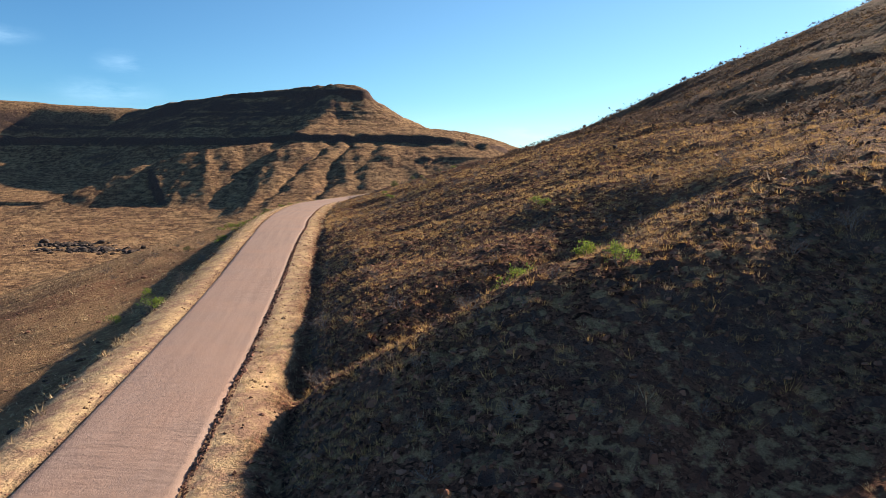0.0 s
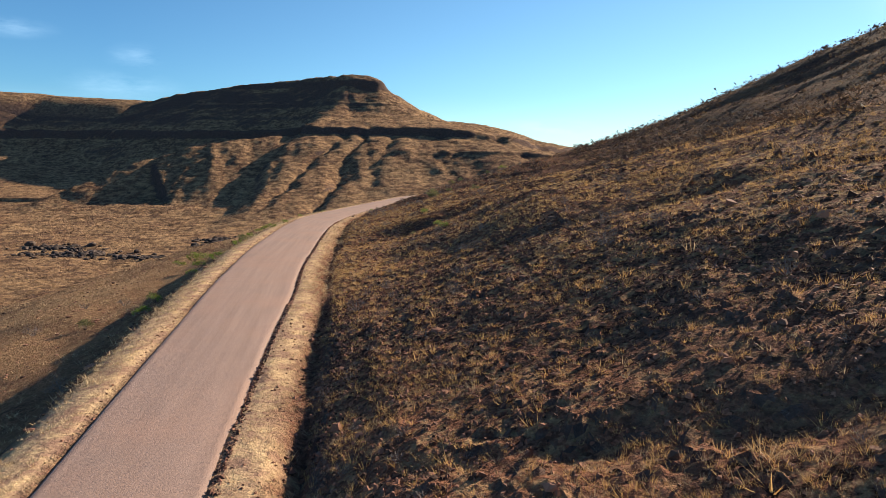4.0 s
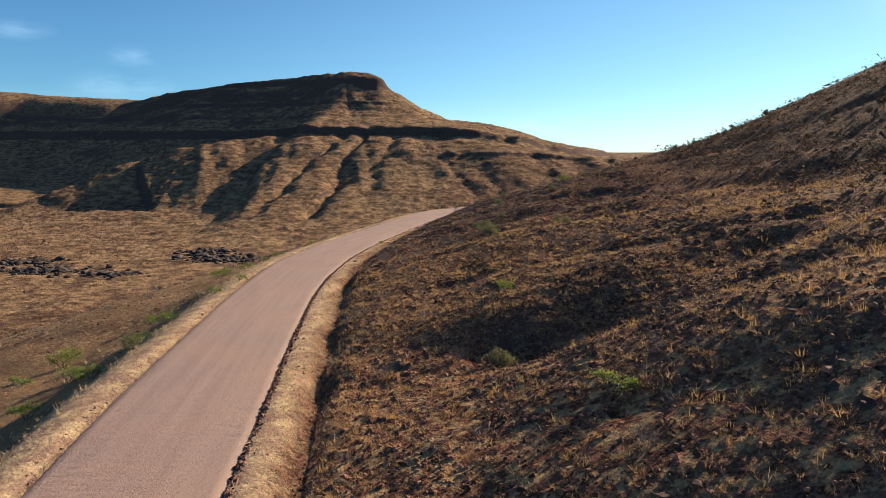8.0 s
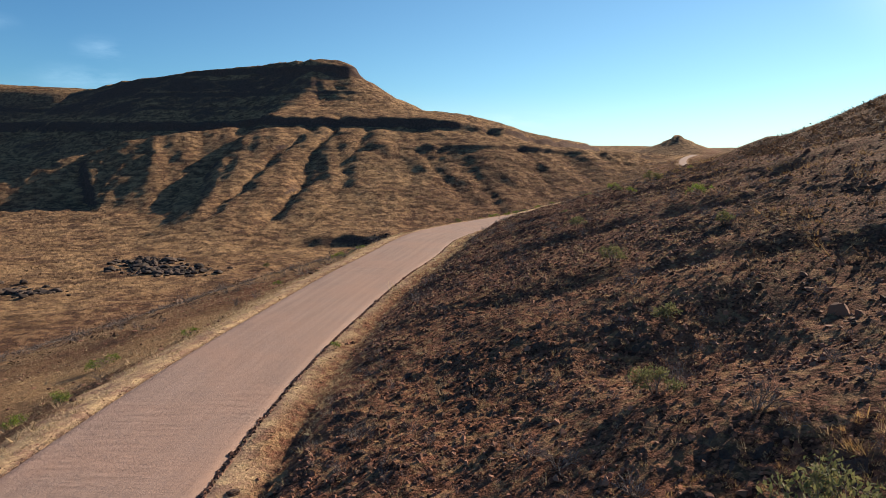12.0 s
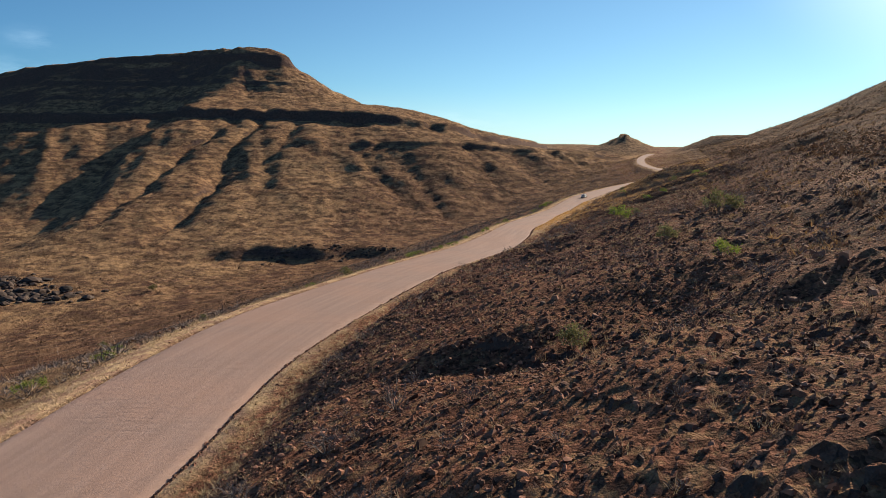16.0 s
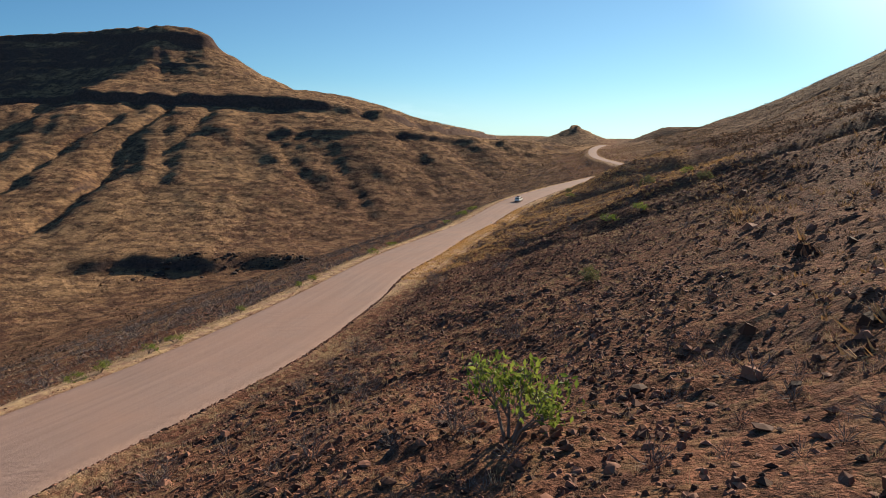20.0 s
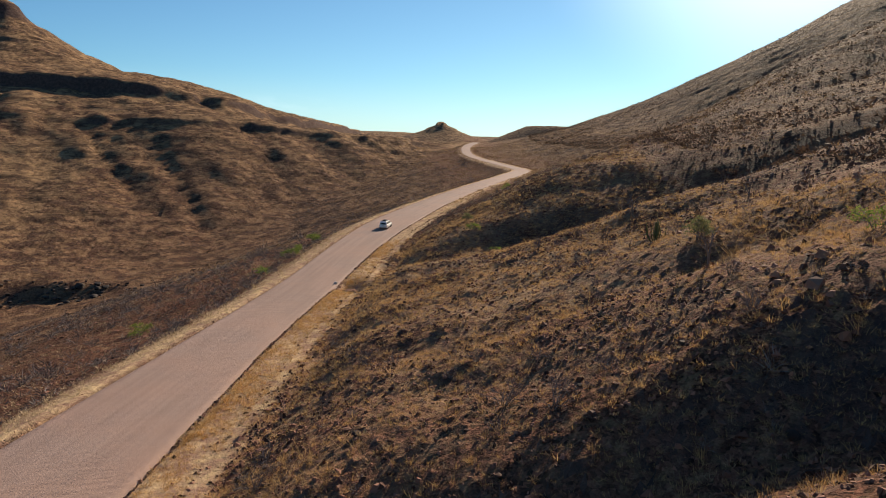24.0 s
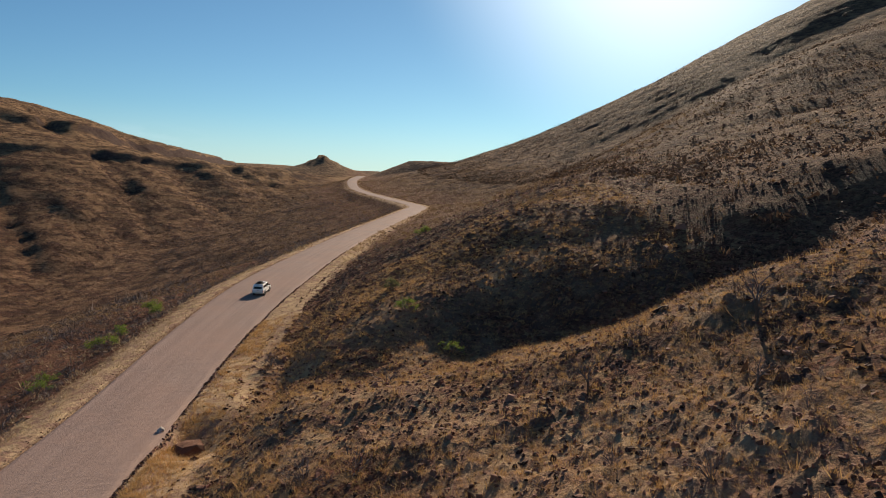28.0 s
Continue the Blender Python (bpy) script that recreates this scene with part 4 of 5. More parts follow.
def leaf_cloud(tips, count, size, spread_m, rng):
    bm = bmesh.new()
    for _ in range(count):
        c = rng.choice(tips) + Vector((rng.gauss(0, spread_m), rng.gauss(0, spread_m), rng.gauss(0, spread_m * 0.7)))
        turn = Euler((rng.uniform(0, 6.3), rng.uniform(0, 6.3), rng.uniform(0, 6.3)))
        s = size * rng.uniform(0.6, 1.4)
        q = [Vector((-s, 0, 0)), Vector((0, -s * 0.45, s * 0.12)), Vector((s, 0, 0)), Vector((0, s * 0.45, s * 0.12))]
        for v in q:
            v.rotate(turn)
        vs = [bm.verts.new(c + v) for v in q]
        bm.faces.new((vs[0], vs[1], vs[2]))
        bm.faces.new((vs[0], vs[2], vs[3]))
    return bm


def bush(name, label, category, group, seed, high, stems, depth, fork, leaves, leaf_size, foliage, wild=0.5, lean=0.6, wood=BARK, thick=0.05):
    """A bush or small tree: stems, twigs and, where it has them, leaves."""
    rng = random.Random(seed)
    ob = holder(name, label, category, group)
    trunk_bm, twig_bm, tips = bmesh.new(), bmesh.new(), []
    for _ in range(stems):
        way = Vector((rng.gauss(0, lean), rng.gauss(0, lean), 1)).normalized()
        first = high * rng.uniform(0.28, 0.42)
        rod(trunk_bm, (0, 0, -0.15), way * first, thick, thick * 0.7, 5)
        for _ in range(fork):
            turn = Vector((rng.gauss(0, wild), rng.gauss(0, wild), rng.gauss(0.1, 0.3)))
            grow(twig_bm, tips, way * first * rng.uniform(0.6, 1), (way + turn).normalized(), high * rng.uniform(0.2, 0.36), thick * 0.5, depth, rng, fork, wild)
    part("trunk", trunk_bm, wood, ob)
    tagged(part("branchwork" if leaves else "crown", twig_bm, TWIG, ob), kind="stuff")
    if leaves:
        tagged(part("crown", leaf_cloud(tips, leaves, leaf_size, high * 0.07, rng), foliage, ob), kind="stuff")
    return ob


def planted(ob, x, y, size, turn, first):
    """Sets the first of its kind, or a copy of it, on the ground."""
    m = pose(x, y, at_ground(x, y), 0, 0, turn) @ Matrix.Scale(size, 4)
    if first:
        ob.matrix_world = m
        return ob
    got = copy_thing(ob, pose(x, y, at_ground(x, y), 0, 0, turn))
    got.scale = (size, size, size)
    return got


# fresh green bushes: x, y, height
GREEN = [(8.7, 55.6, 2.9), (13.5, 58, 2.2), (13.1, 45.3, 1.8), (-32.5, 83.5, 2.4), (-71, 234.5, 3.0), (13.5, 82.8, 1.7), (-63, 222, 2.2), (-16.4, 220, 1.5),
         (-12.4, 190, 1.7), (-58, 236, 2.0), (-66, 248, 1.8), (-75, 303, 2.4), (-69, 320, 1.7), (-71, 296, 2.6), (-66, 294, 1.9), (7.2, 332, 2.0),
         (-39.6, 306.5, 0.9), (-51, 403, 2.2), (-46, 410, 1.8), (24.8, 440, 3.4), (13.9, 385.3, 1.9), (-4.1, 470, 1.3), (0.2, 480, 1.3), (3.5, 489, 1.2)]
GREEN += [(-57.5, 228, 1.6), (-60, 221, 1.9), (-56, 247, 1.5), (-55.5, 257, 1.3), (-60.5, 211, 2.0), (-59, 203, 1.5), (-41.5, 92, 1.6), (-45, 110, 1.8), (-52, 168, 1.7), (-54, 176, 1.5), (-60, 296, 1.4), (-57, 318, 1.3)]
GREEN += [(-7.5, 471, 1.3), (19, 521, 1.4), (30, 550, 1.6), (58.9, 511.5, 2.0), (62.6, 509.5, 1.8), (84.7, 536, 2.0), (36.8, 607, 1.9), (73, 673, 2.6),
          (63.2, 643.5, 2.6), (56, 631, 2.0), (72.5, 664, 2.4), (90.8, 615, 1.7), (91.5, 606.2, 1.6), (128, 678, 2.2), (134, 690.5, 2.0), (-31.7, 507, 2.2)]
GREEN += [(-65.6, 298, 1.6), (-69.6, 325.7, 1.4), (-59.1, 374, 1.3), (-8.1, 465.4, 1.2), (-2.1, 477.5, 1.1), (1.5, 485.5, 1.2), (7.8, 503.6, 1.1), (36.7, 613.8, 1.9), (56.7, 636.8, 1.8),
          (65.7, 651.8, 2.2), (-70.8, 225.6, 1.8), (-12.5, 462, 1.0), (14.5, 517, 1.2), (-50, 424, 1.2)]
OLIVES = [(-16, 260.7, 3.0), (-16.9, 276, 1.8), (-4.9, 258.8, 2.0), (-11.5, 305, 1.9), (26.5, 410, 3.2), (14.6, 398.6, 2.0), (41, 473, 1.6), (80.6, 522.7, 2.0),
          (85, 552.4, 2.4), (-2.3, 373.6, 1.8), (-8.7, 334.5, 1.7), (0.3, 308.2, 1.6), (-17.6, 207.7, 1.8), (93.3, 623.8, 1.8), (-12, 288.4, 1.4),
          (-62, 516, 2.4), (-20.3, 448, 1.8), (-54.3, 218.3, 1.8), (-124, 607, 3.0), (-158, 775, 4.5), (-60.6, 168.9, 1.6), (-18.9, 490, 1.8), (-57, 182, 1.4)]
greens = [bush("green_bush", "fresh green bush on the stony slope", "bush", "green bushes", 31 + k, 1.0, 5, 2, 3, 620, 0.042, LEAF, 0.55, 0.7, thick=0.022) for k in range(3)]
olives = [bush("olive_shrub", "dull olive-green shrub on the stony slope", "shrub", "olive shrubs", 41 + k, 1.0, 6, 2, 3, 1100, 0.042, OLIVE, 0.5, 0.6, thick=0.02) for k in range(2)]
plant_rng = random.Random(5)


def off_road(x, y, gap=1.4):
    """Keeps a plant clear of the road's edge."""
    mid, half_w = float(road_x(y)), float(road_w(y)) + gap
    return x if abs(x - mid) > half_w else mid + math.copysign(half_w, x - mid)


for k, (x, y, size) in enumerate(GREEN):
    planted(greens[k % 3], off_road(x, y), y, size, plant_rng.uniform(0, 360), k < 3)
for k, (x, y, size) in enumerate(OLIVES):
    planted(olives[k % 2], off_road(x, y), y, size, plant_rng.uniform(0, 360), k < 2)

# leafless grey shrubs all over the hill
greys = [bush("dry_shrub", "leafless grey twiggy shrub", "shrub", "dry shrubs", 51 + k, 1.0, 10, 2, 3, 0, 0, None, 0.62, 1.0, TWIG, 0.013) for k in range(4)]
count = 0
for side, n, low, high in ((1, 180, 6, 50), (1, 40, 45, 110), (-1, 58, 5, 45)):
    px, py, prng = strew_places(n * 3, low, high, 45, 690, side, 60 + n, 1.3)
    kept = np.nonzero(keep_by(px, py, 30, 401, -0.2, 0.3, 0.05))[0][:n]
    for i in kept:
        planted(greys[count % 4], float(px[i]), float(py[i]), float(prng.uniform(0.9, 2.3)), float(prng.uniform(0, 360)), count < 4)
        count += 1

# bare trees on the golden spur, trees on the skyline, and a clump of tall succulent stems
bare = bush("bare_tree", "small leafless tree on the grassy spur", "tree", "bare trees", 71, 1.0, 1, 3, 3, 0, 0, None, 0.5, 0.15, BARK, 0.035)
for k, (x, y, size) in enumerate([(96.2, 576.6, 4.2), (84.5, 579.3, 2.8), (78.7, 543.8, 4.0), (104, 566, 3.2), (112, 590, 3.4), (88, 571, 2.4)]):
    planted(bare, x, y, size, 40 * k, k == 0)
flat = bush("skyline_tree", "small dark tree on the hill's skyline", "tree", "skyline trees", 81, 1.0, 1, 2, 4, 420, 0.06, SCRUB, 0.8, 0.1, BARK, 0.04)
SKYLINE = [(61, 287, 2.6), (57, 284, 2.0), (69, 290, 1.8), (92, 301, 2.2), (104, 298, 2.4), (110, 299, 2.0), (98, 419, 3.2), (84, 416, 2.6), (75, 414, 2.2), (66, 316, 2.0),
           (80, 312, 1.8), (45, 283, 1.6), (120, 300, 2.0), (108, 421, 2.4)]
for k, (x, y, size) in enumerate(SKYLINE):
    planted(flat, x, y, size, 77 * k, k == 0)


def succulent():
    rng = random.Random(9)
    ob = holder("succulent_clump", "clump of tall grey-green succulent stems", "succulent")
    for k in range(26):
        bm = bmesh.new()
        a, r = rng.uniform(0, 6.28), rng.uniform(0, 0.5)
        foot = Vector((r * math.cos(a), r * math.sin(a), -0.1))
        top = foot * 2.6 + Vector((0, 0, rng.uniform(1.6, 2.7)))
        mid = foot.lerp(top, 0.5) + Vector((foot.x * 0.5, foot.y * 0.5, -0.1))
        rod(bm, foot, mid, 0.05, 0.055, 6)
        rod(bm, mid, top, 0.055, 0.03, 6)
        part("stem", bm, OLIVE, ob)
    ob.matrix_world = pose(87.4, 561, at_ground(87.4, 561))


succulent()

# far scrub: dots of brush over the valley, the table mountain and the skyline
far_rng = np.random.default_rng(91)
clump_v, clump_f = [], []
for _ in range(4):
    v = far_rng.normal(0, 0.36, (33, 3)) * (1, 1, 0.6) + (0, 0, 0.38)
    v = np.repeat(v[::3], 3, 0) + far_rng.normal(0, 0.13, (33, 3))
    clump_v.append(v)
    clump_f.append(np.arange(33).reshape(-1, 3))
CLUMPS = list(zip(clump_v, clump_f))
fx, fy = far_rng.uniform(-900, 420, 42000), 330 + 1350 * far_rng.uniform(0, 1, 42000) ** 0.9
keep = keep_by(fx, fy, 60, 501, -0.25, 0.35, 0.12) & (road_x(fy) - road_w(fy) - fx > 30)
strewn("far_scrub", CLUMPS, rows_of(fx[keep], fy[keep], far_rng, 1.5, 1.1, 0.05), SCRUB, "low dusty scrub dotted over the valley and mesa", "scrub")
hx, hy, hrng = strew_places(80000, 70, 480, 40, 1300, 1, 92, 1.6)
keep = keep_by(hx, hy, 40, 503, -0.35, 0.3, 0.2)
LOW_CLUMPS = [(v[:21], f[:7]) for v, f in CLUMPS]
strewn("hill_scrub", LOW_CLUMPS, rows_of(hx[keep], hy[keep], hrng, 1.7, 1.2, 0.05), SCRUB, "low grey scrub over the upper hill", "scrub")
bx0, by0, brng0 = strew_places(4800, 5, 66, 30, 700, 1, 96, 1.1)
keep = keep_by(bx0, by0, 22, 511, -0.3, 0.3, 0.15)
strewn("brushwood", DOMES, rows_of(bx0[keep], by0[keep], brng0, 0.62, 0.72, 0.05), TWIG, "small grey leafless bushes between the stones", "brush")
sx, sy, srng = strew_places(13000, 5, 130, 400, 800, -1, 94, 1.2)
keep = keep_by(sx, sy, 25, 507, -0.4, 0.2, 0.2)
strewn("slope_brush", THIN_DOMES, rows_of(sx[keep], sy[keep], srng, 0.8, 0.85, 0.05), TWIG, "low grey leafless brush on the slope below the road", "scrub")
mx, my, mrng = strew_places(5200, 38, 100, 40, 760, 1, 95, 1.0)
keep = keep_by(mx, my, 25, 509, -0.4, 0.2, 0.2)
strewn("hillside_brush", CLUMPS, rows_of(mx[keep], my[keep], mrng, 0.8, 0.8, 0.05), SCRUB, "low grey leafless brush on the hillside", "scrub")
cx, cy, crng = strew_places(9000, 6, 150, 380, 1240, -1, 93, 1.0)
keep = keep_by(cx, cy, 45, 505, -0.2, 0.3, 0.1)
strewn("valley_scrub", THIN_DOMES, rows_of(cx[keep], cy[keep], crng, 1.4, 1.4, 0.05), TWIG, "grey leafless brush along the creek slope", "scrub")

# ---- boulders ----
def boulder_mesh(seed, rough):
    rng = random.Random(seed)
    bm = bmesh.new()
    bmesh.ops.create_icosphere(bm, subdivisions=2, radius=0.5)
    cuts = [Vector((rng.gauss(0, 1), rng.gauss(0, 1), rng.gauss(0, 0.7))).normalized() for _ in range(9)]
    for v in bm.verts:
        for c in cuts:
            d = v.co.dot(c) - rng.uniform(0.30, 0.34)
            if d > 0:
                v.co -= c * d
        v.co *= 1 + rng.uniform(-rough, rough)
        v.co.z *= 0.75
    me = bpy.data.meshes.new("boulder")
    bm.to_mesh(me)
    bm.free()
    me.materials.append(BOULDER)
    return me


BOULDERS = [boulder_mesh(k, 0.05) for k in range(7)]


def boulder(x, y, size, turn, k, label="dark weathered basalt boulder on the slope"):
    ob = tagged(new("boulder", BOULDERS[k % 7]), label, "boulder", "boulders")
    ob.matrix_world = pose(x, y, at_ground(x, y) + size * 0.04, 0, 0, turn) @ Matrix.Diagonal((size, size * 0.8, size * 0.72, 1))
    return ob


bx, by, brng = strew_places(420, 6, 42, 35, 680, 1, 71, 1.5)
for k in np.nonzero(keep_by(bx, by, 18, 301, -0.35, 0.35, 0.1))[0][:170]:
    boulder(float(bx[k]), float(by[k]), float(np.exp(brng.normal(-0.4, 0.3))), float(brng.uniform(0, 360)), int(k))
# black outcrops on the valley floor, and blocks below the ledge at the mountain's foot
BLOCK_SHAPES = []
for me in BOULDERS:
    me.calc_loop_triangles()
    BLOCK_SHAPES.append((np.array([v.co[:] for v in me.vertices]), np.array([t.vertices[:] for t in me.loop_triangles])))
BLACK_ROCK = varied("black_basalt", (0.030, 0.024, 0.021), (0.095, 0.066, 0.053), 0.8)


def block_field(x, y, size, seed, label):
    rng = np.random.default_rng(seed)
    strewn("basalt_blocks", BLOCK_SHAPES, rows_of(x, y, rng, size, size * 0.8, -0.05, 0.2), BLACK_ROCK, label, "rocks")


ox, oy = np.random.default_rng(17).normal(0, 1, (2, 620))
for cx, cy, wide, deep, some in ((-236, 765, 17, 9, slice(0, 150)), (-366, 700, 20, 10, slice(150, 330)), (-410, 745, 16, 7, slice(330, 430)), (-262, 800, 15, 8, slice(430, 530)), (-300, 690, 15, 7, slice(530, 620))):
    block_field(cx + wide * ox[some], cy + deep * oy[some], 4.6, cx + 1000, "black basalt blocks of a low outcrop")
lf = np.random.default_rng(23).uniform(0, 1, 130)
block_field(-108 + 130 * lf, 886 + 14 * np.sin(3 * lf) - np.abs(oy[:130]) * 13, 2.4, 23, "black basalt blocks fallen from the ledge")
# pale rock where the low berm ends beside the road
boulder(-40.2, 277.0, 1.0, 30, 3, "pale rock at the end of a low berm")
# ---- pickup with a canopy, on the road ----
WHITE, _n, _l, _b = shader("white_paint", 0.28, 0.5)
_b.inputs["Base Color"].default_value = (0.78, 0.78, 0.77, 1)
_dust = mix(_n, _l, maths(_n, _l, "MULTIPLY", spot(_n, _l, 1.4, 4, 0.6, _n.new("ShaderNodeTexCoord").outputs["Object"], 0.4, 0.7), 0.35), (0.80, 0.80, 0.79), (0.45, 0.36, 0.29))
_l.new(_dust, _b.inputs["Base Color"])


def plain(name, colour, rough=0.6, metal=0.0):
    m, nodes, links, b = shader(name, rough, 0.4)
    where = nodes.new("ShaderNodeTexCoord").outputs["Object"]
    c = mix(nodes, links, maths(nodes, links, "MULTIPLY", spot(nodes, links, 8.0, 4, 0.6, where), 0.4), colour, tuple(v * 0.7 for v in colour))
    links.new(c, b.inputs["Base Color"])
    b.inputs["Metallic"].default_value = metal
    return m


GLASS, TYRE, RIM, BLACK, RED, STEEL = (plain("tinted_glass", (0.02, 0.022, 0.025), 0.08), plain("tyre_rubber", (0.025, 0.024, 0.023), 0.9), plain("alloy_rim", (0.5, 0.5, 0.5), 0.35, 0.9),
                                       plain("black_plastic", (0.03, 0.03, 0.03), 0.7), plain("red_lens", (0.42, 0.02, 0.015), 0.25), plain("dull_chrome", (0.55, 0.55, 0.55), 0.3, 1.0))


def profile(points, half, taper=0.0, round_off=0.05):
    """A side view (y, z) given width: the upper part leans in by taper."""
    bm = bmesh.new()
    low, high = min(p[1] for p in points), max(p[1] for p in points)
    sides = []
    for s in (-1, 1):
        sides.append([bm.verts.new((s * (half - taper * max(0, (z - low) / (high - low))), y, z)) for y, z in points])
    bm.faces.new(sides[0])
    bm.faces.new(list(reversed(sides[1])))
    n = len(points)
    for k in range(n):
        bm.faces.new((sides[0][(k + 1) % n], sides[0][k], sides[1][k], sides[1][(k + 1) % n]))
    bmesh.ops.recalc_face_normals(bm, faces=bm.faces)
    bmesh.ops.bevel(bm, geom=[e for e in bm.edges if abs(e.verts[0].co.x) > 0.1], offset=round_off, segments=2, affect="EDGES", clamp_overlap=True)
    return bm


def box(x0, x1, y0, y1, z0, z1, round_off=0.02):
    bm = bmesh.new()
    bmesh.ops.create_cube(bm, size=1)
    for v in bm.verts:
        v.co = ((x0 + x1) / 2 + v.co.x * (x1 - x0), (y0 + y1) / 2 + v.co.y * (y1 - y0), (z0 + z1) / 2 + v.co.z * (z1 - z0))
    bmesh.ops.bevel(bm, geom=bm.edges[:], offset=round_off, segments=2, affect="EDGES", clamp_overlap=True)
    return bm


def disc(radius, x0, x1, y, z, inner=0.0, sides=28):
    """A wheel-like ring across x."""
    bm = bmesh.new()
    rings = []
    for x, r in ((x0, inner), (x0, radius - 0.05), (x0 + 0.04, radius), (x1 - 0.04, radius), (x1, radius - 0.05), (x1, inner)):
        rings.append([bm.verts.new((x, y + r * math.cos(6.2832 * k / sides), z + r * math.sin(6.2832 * k / sides))) for k in range(sides)])
    for a, b in zip(rings[:-1], rings[1:]):
        for k in range(sides):
            bm.faces.new((a[k], a[(k + 1) % sides], b[(k + 1) % sides], b[k]))
    bmesh.ops.remove_doubles(bm, verts=bm.verts[:], dist=0.001)
    bmesh.ops.recalc_face_normals(bm, faces=bm.faces)
    return bm


def pane(points):
    """A thin glass plate from four or more corners."""
    bm = bmesh.new()
    f = bm.faces.new([bm.verts.new(p) for p in points])
    bmesh.ops.solidify(bm, geom=[f], thickness=0.012)
    return bm


def pickup(x, y, turn):
    car = holder("pickup_truck", "white pickup truck with a canopy, dusty, on the gravel road", "pickup truck")
    body = part("body", profile([(-2.55, 0.48), (-2.62, 0.72), (-2.60, 1.02), (1.15, 1.06), (1.50, 1.05), (2.25, 0.98), (2.52, 0.86), (2.62, 0.62), (2.58, 0.42), (-2.4, 0.42)], 0.90, 0.03, 0.07), WHITE, car)
    part("cab", profile([(-0.30, 1.03), (-0.42, 1.40), (-0.34, 1.72), (-0.10, 1.79), (0.55, 1.78), (0.85, 1.70), (1.50, 1.05)], 0.83, 0.16, 0.06), WHITE, car)
    canopy = part("canopy", profile([(-2.56, 1.03), (-2.45, 1.55), (-2.25, 1.80), (-1.2, 1.84), (-0.46, 1.80), (-0.46, 1.03)], 0.86, 0.13, 0.06), WHITE, car)
    part("window", pane([(-0.66, -2.545, 1.16), (0.66, -2.545, 1.16), (0.60, -2.475, 1.52), (-0.60, -2.475, 1.52)]), GLASS, canopy, "dark rear canopy window")
    for s in (-1, 1):
        part("window", pane([(s * 0.835, -2.2, 1.22), (s * 0.835, -0.62, 1.22), (s * 0.785, -0.62, 1.58), (s * 0.785, -2.1, 1.58)]), GLASS, canopy)
        part("window", pane([(s * 0.825, -0.25, 1.16), (s * 0.825, 0.32, 1.16), (s * 0.745, 0.28, 1.60), (s * 0.745, -0.22, 1.60)]), GLASS, car)
        part("window", pane([(s * 0.825, 0.40, 1.16), (s * 0.825, 1.18, 1.16), (s * 0.745, 0.78, 1.60), (s * 0.745, 0.36, 1.60)]), GLASS, car)
        part("mirror", box(s * 0.98 - 0.09, s * 0.98 + 0.09, 1.0, 1.1, 1.12, 1.30, 0.03), BLACK, car)
        part("tail_light", box(s * 0.86 - 0.05, s * 0.86 + 0.05, -2.64, -2.55, 0.74, 1.0, 0.015), RED, car)
        part("headlight", box(s * 0.70 - 0.14, s * 0.70 + 0.14, 2.44, 2.56, 0.72, 0.88, 0.03), GLASS, car)
        part("side_step", box(s * 0.88 - 0.06, s * 0.88 + 0.06, -0.7, 1.0, 0.36, 0.42, 0.02), BLACK, car)
        part("door_handle", box(s * 0.90 - 0.02, s * 0.90 + 0.02, 0.34, 0.50, 0.92, 0.96, 0.008), BLACK, car)
        for yw in (-1.55, 1.53):
            wheel = part("wheel", disc(0.15, s * 0.80 - 0.11, s * 0.80 + 0.115, yw, 0.39, 0.0), BLACK, car)
            part("tyre", disc(0.39, s * 0.80 - 0.12, s * 0.80 + 0.12, yw, 0.39, 0.25), TYRE, wheel)
            part("rim", disc(0.26, s * 0.80 - 0.09, s * 0.80 + 0.10, yw, 0.39, 0.06), RIM, wheel)
            part("wheel_arch", disc(0.47, s * 0.89 - 0.03, s * 0.89 + 0.035, yw, 0.40, 0.41), BLACK, car)
    part("windscreen", pane([(-0.70, 1.40, 1.14), (0.70, 1.40, 1.14), (0.62, 0.92, 1.66), (-0.62, 0.92, 1.66)]), GLASS, car)
    part("rear_bumper", box(-0.84, 0.84, -2.74, -2.56, 0.45, 0.66, 0.04), STEEL, car)
    part("front_bumper", box(-0.86, 0.86, 2.52, 2.70, 0.40, 0.62, 0.05), BLACK, car)
    part("tailgate_handle", box(-0.12, 0.12, -2.645, -2.60, 0.86, 0.93, 0.01), BLACK, car)
    part("number_plate", box(-0.26, 0.26, -2.76, -2.735, 0.53, 0.64, 0.005), plain("plate", (0.55, 0.52, 0.40), 0.5), car, "plain unlettered plate")
    part("roof_rack", box(-0.62, 0.62, -1.9, -0.6, 1.84, 1.88, 0.01), BLACK, car)
    spare = part("spare_wheel", disc(0.37, -0.11, 0.11, 0, 0, 0.2), TYRE, car, "spare wheel lying on the roof")
    spare.matrix_local = pose(0.0, -1.35, 2.0, 0, 90, 0)
    part("roof_bag", box(-0.45, 0.35, -0.98, -0.55, 1.88, 2.06, 0.06), BLACK, car)
    part("aerial", box(-0.80, -0.785, 1.25, 1.265, 1.05, 2.0, 0.004), BLACK, car)
    slope = math.degrees(math.atan2(float(road_z(y + 3) - road_z(y - 3)), 6))
    car.matrix_world = pose(x, y, float(road_z(y)) + 0.10, slope, 0, turn)
    return car


CAR_Y = 657.5
pickup(float(road_x(CAR_Y)) + 1.0, CAR_Y, -math.degrees(math.atan((float(road_x(CAR_Y + 4)) - float(road_x(CAR_Y - 4))) / 8)))

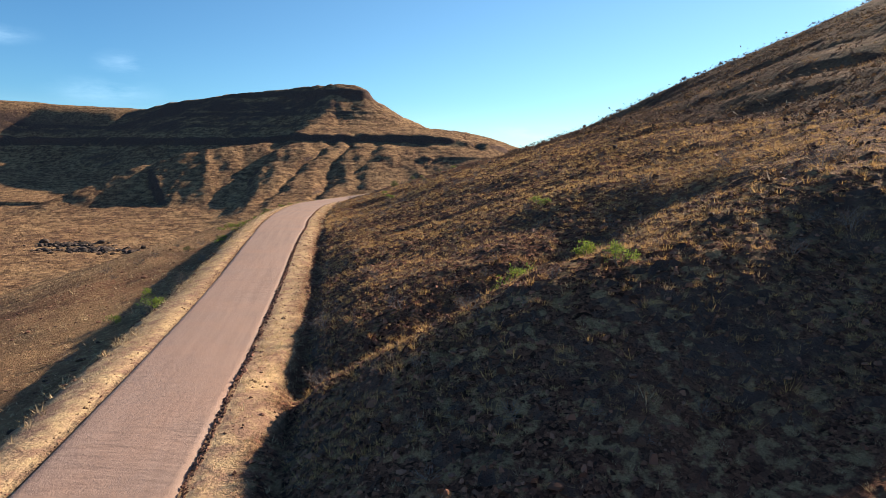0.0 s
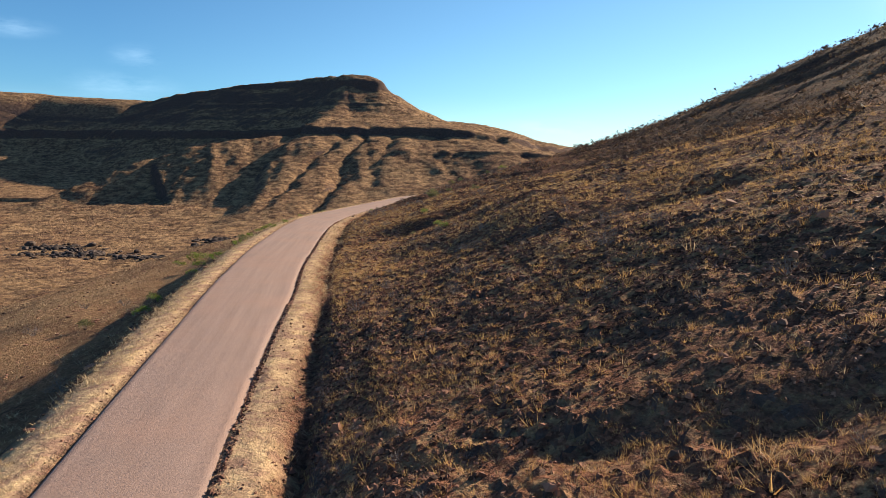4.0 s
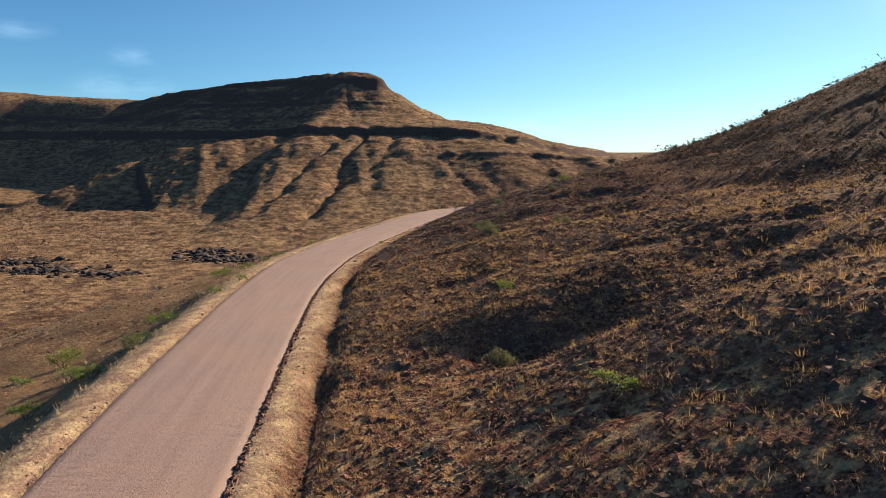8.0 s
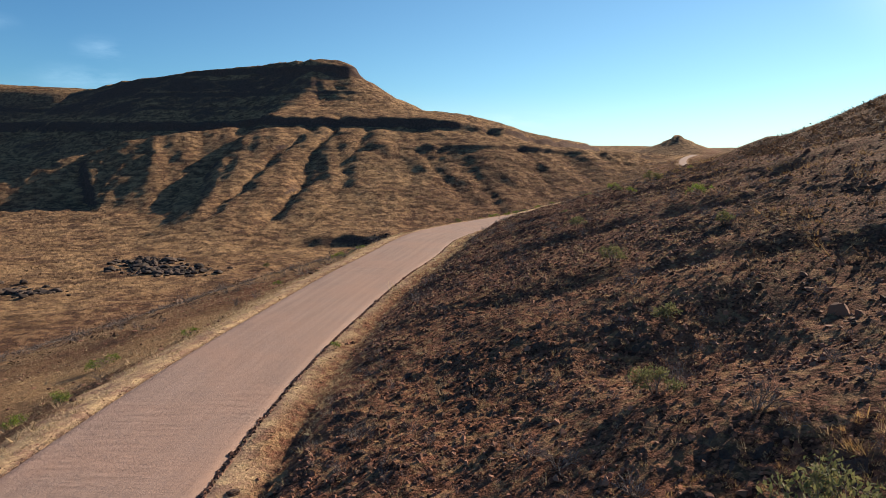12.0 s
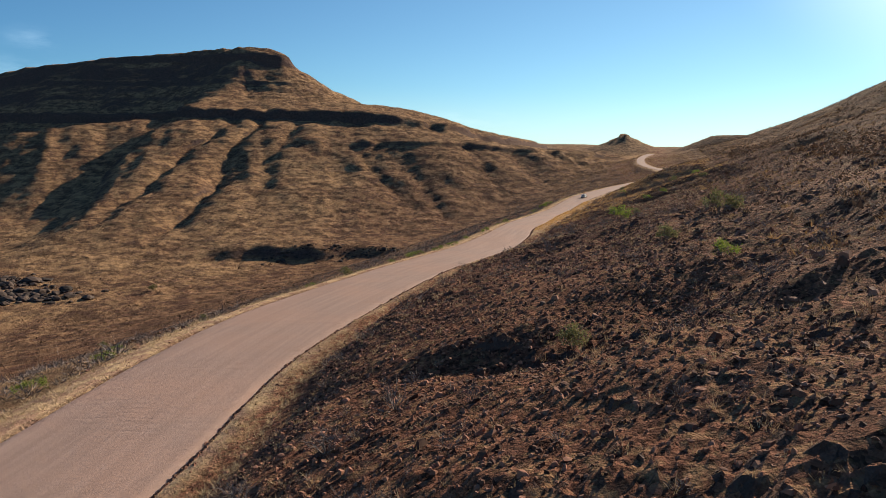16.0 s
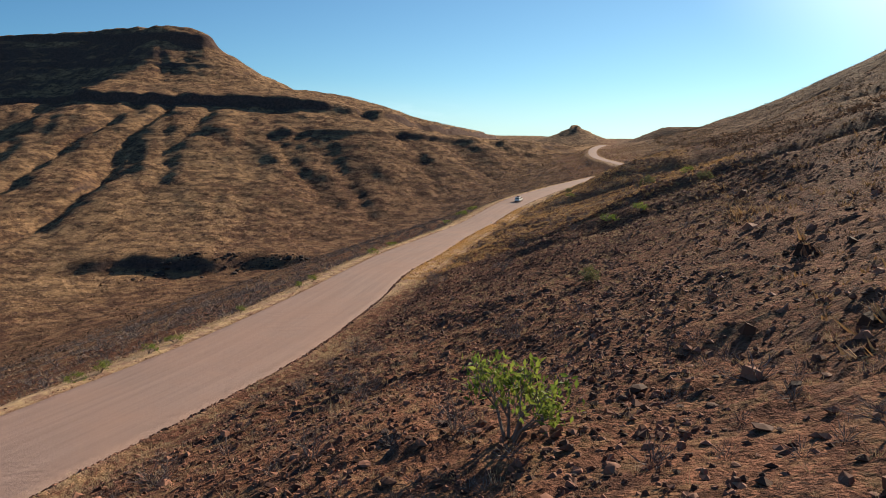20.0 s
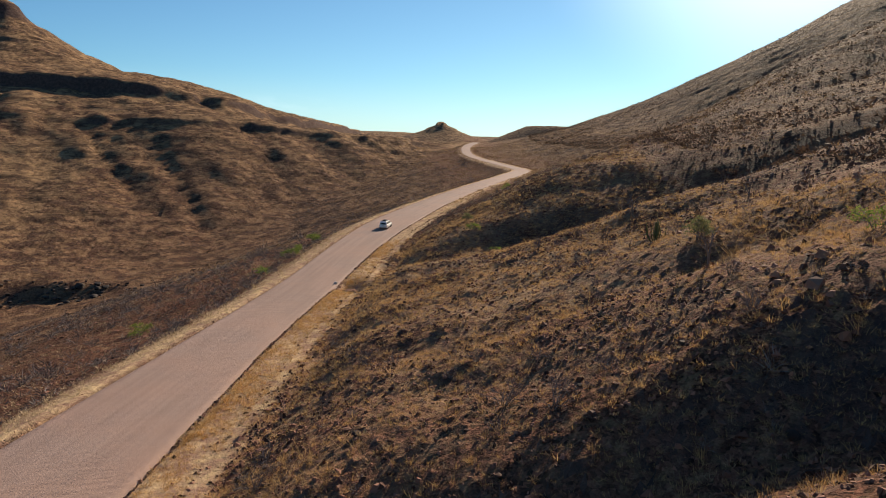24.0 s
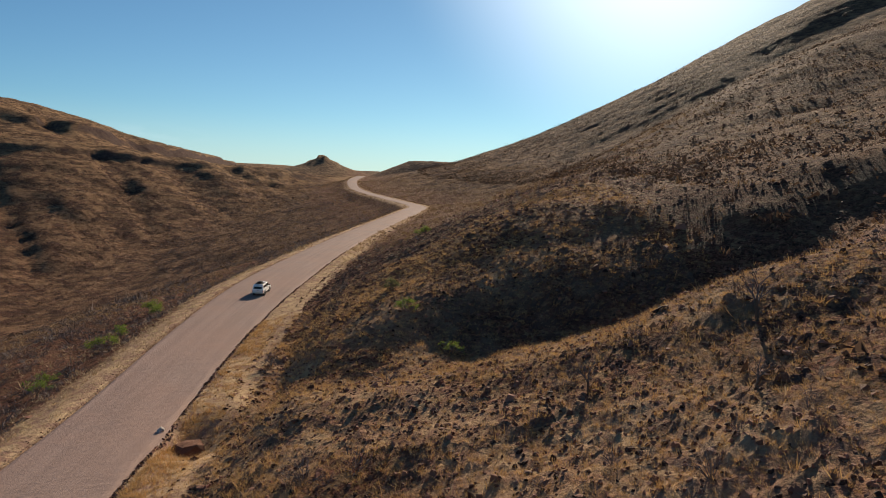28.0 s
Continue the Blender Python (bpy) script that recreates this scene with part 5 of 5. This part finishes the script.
# ---- reddish boulder and pale stone at the road's edge, by the culvert ----
EARTH = varied("red_earth_boulder", (0.22, 0.105, 0.065), (0.26, 0.13, 0.08), 0.9, island=False, grain=2.0)
red_rock = tagged(new("boulder", BOULDERS[2].copy()), "large reddish boulder at the road's edge", "boulder")
red_rock.data.materials[0] = EARTH
red_rock.matrix_world = pose(66.4, 604.8, at_ground(66.4, 604.8) + 0.35, 0, 0, 25) @ Matrix.Diagonal((4.0, 2.8, 2.4, 1))
PALE = varied("pale_stone", (0.45, 0.40, 0.36), (0.6, 0.55, 0.5), 0.8, island=False, grain=4.0)
pale_rock = tagged(new("boulder", BOULDERS[4].copy()), "pale grey stone beside a reddish boulder", "boulder")
pale_rock.data.materials[0] = PALE
pale_rock.matrix_world = pose(64.6, 606.6, at_ground(64.6, 606.6) + 0.2, 0, 0, 70) @ Matrix.Diagonal((1.0, 0.7, 1.1, 1))
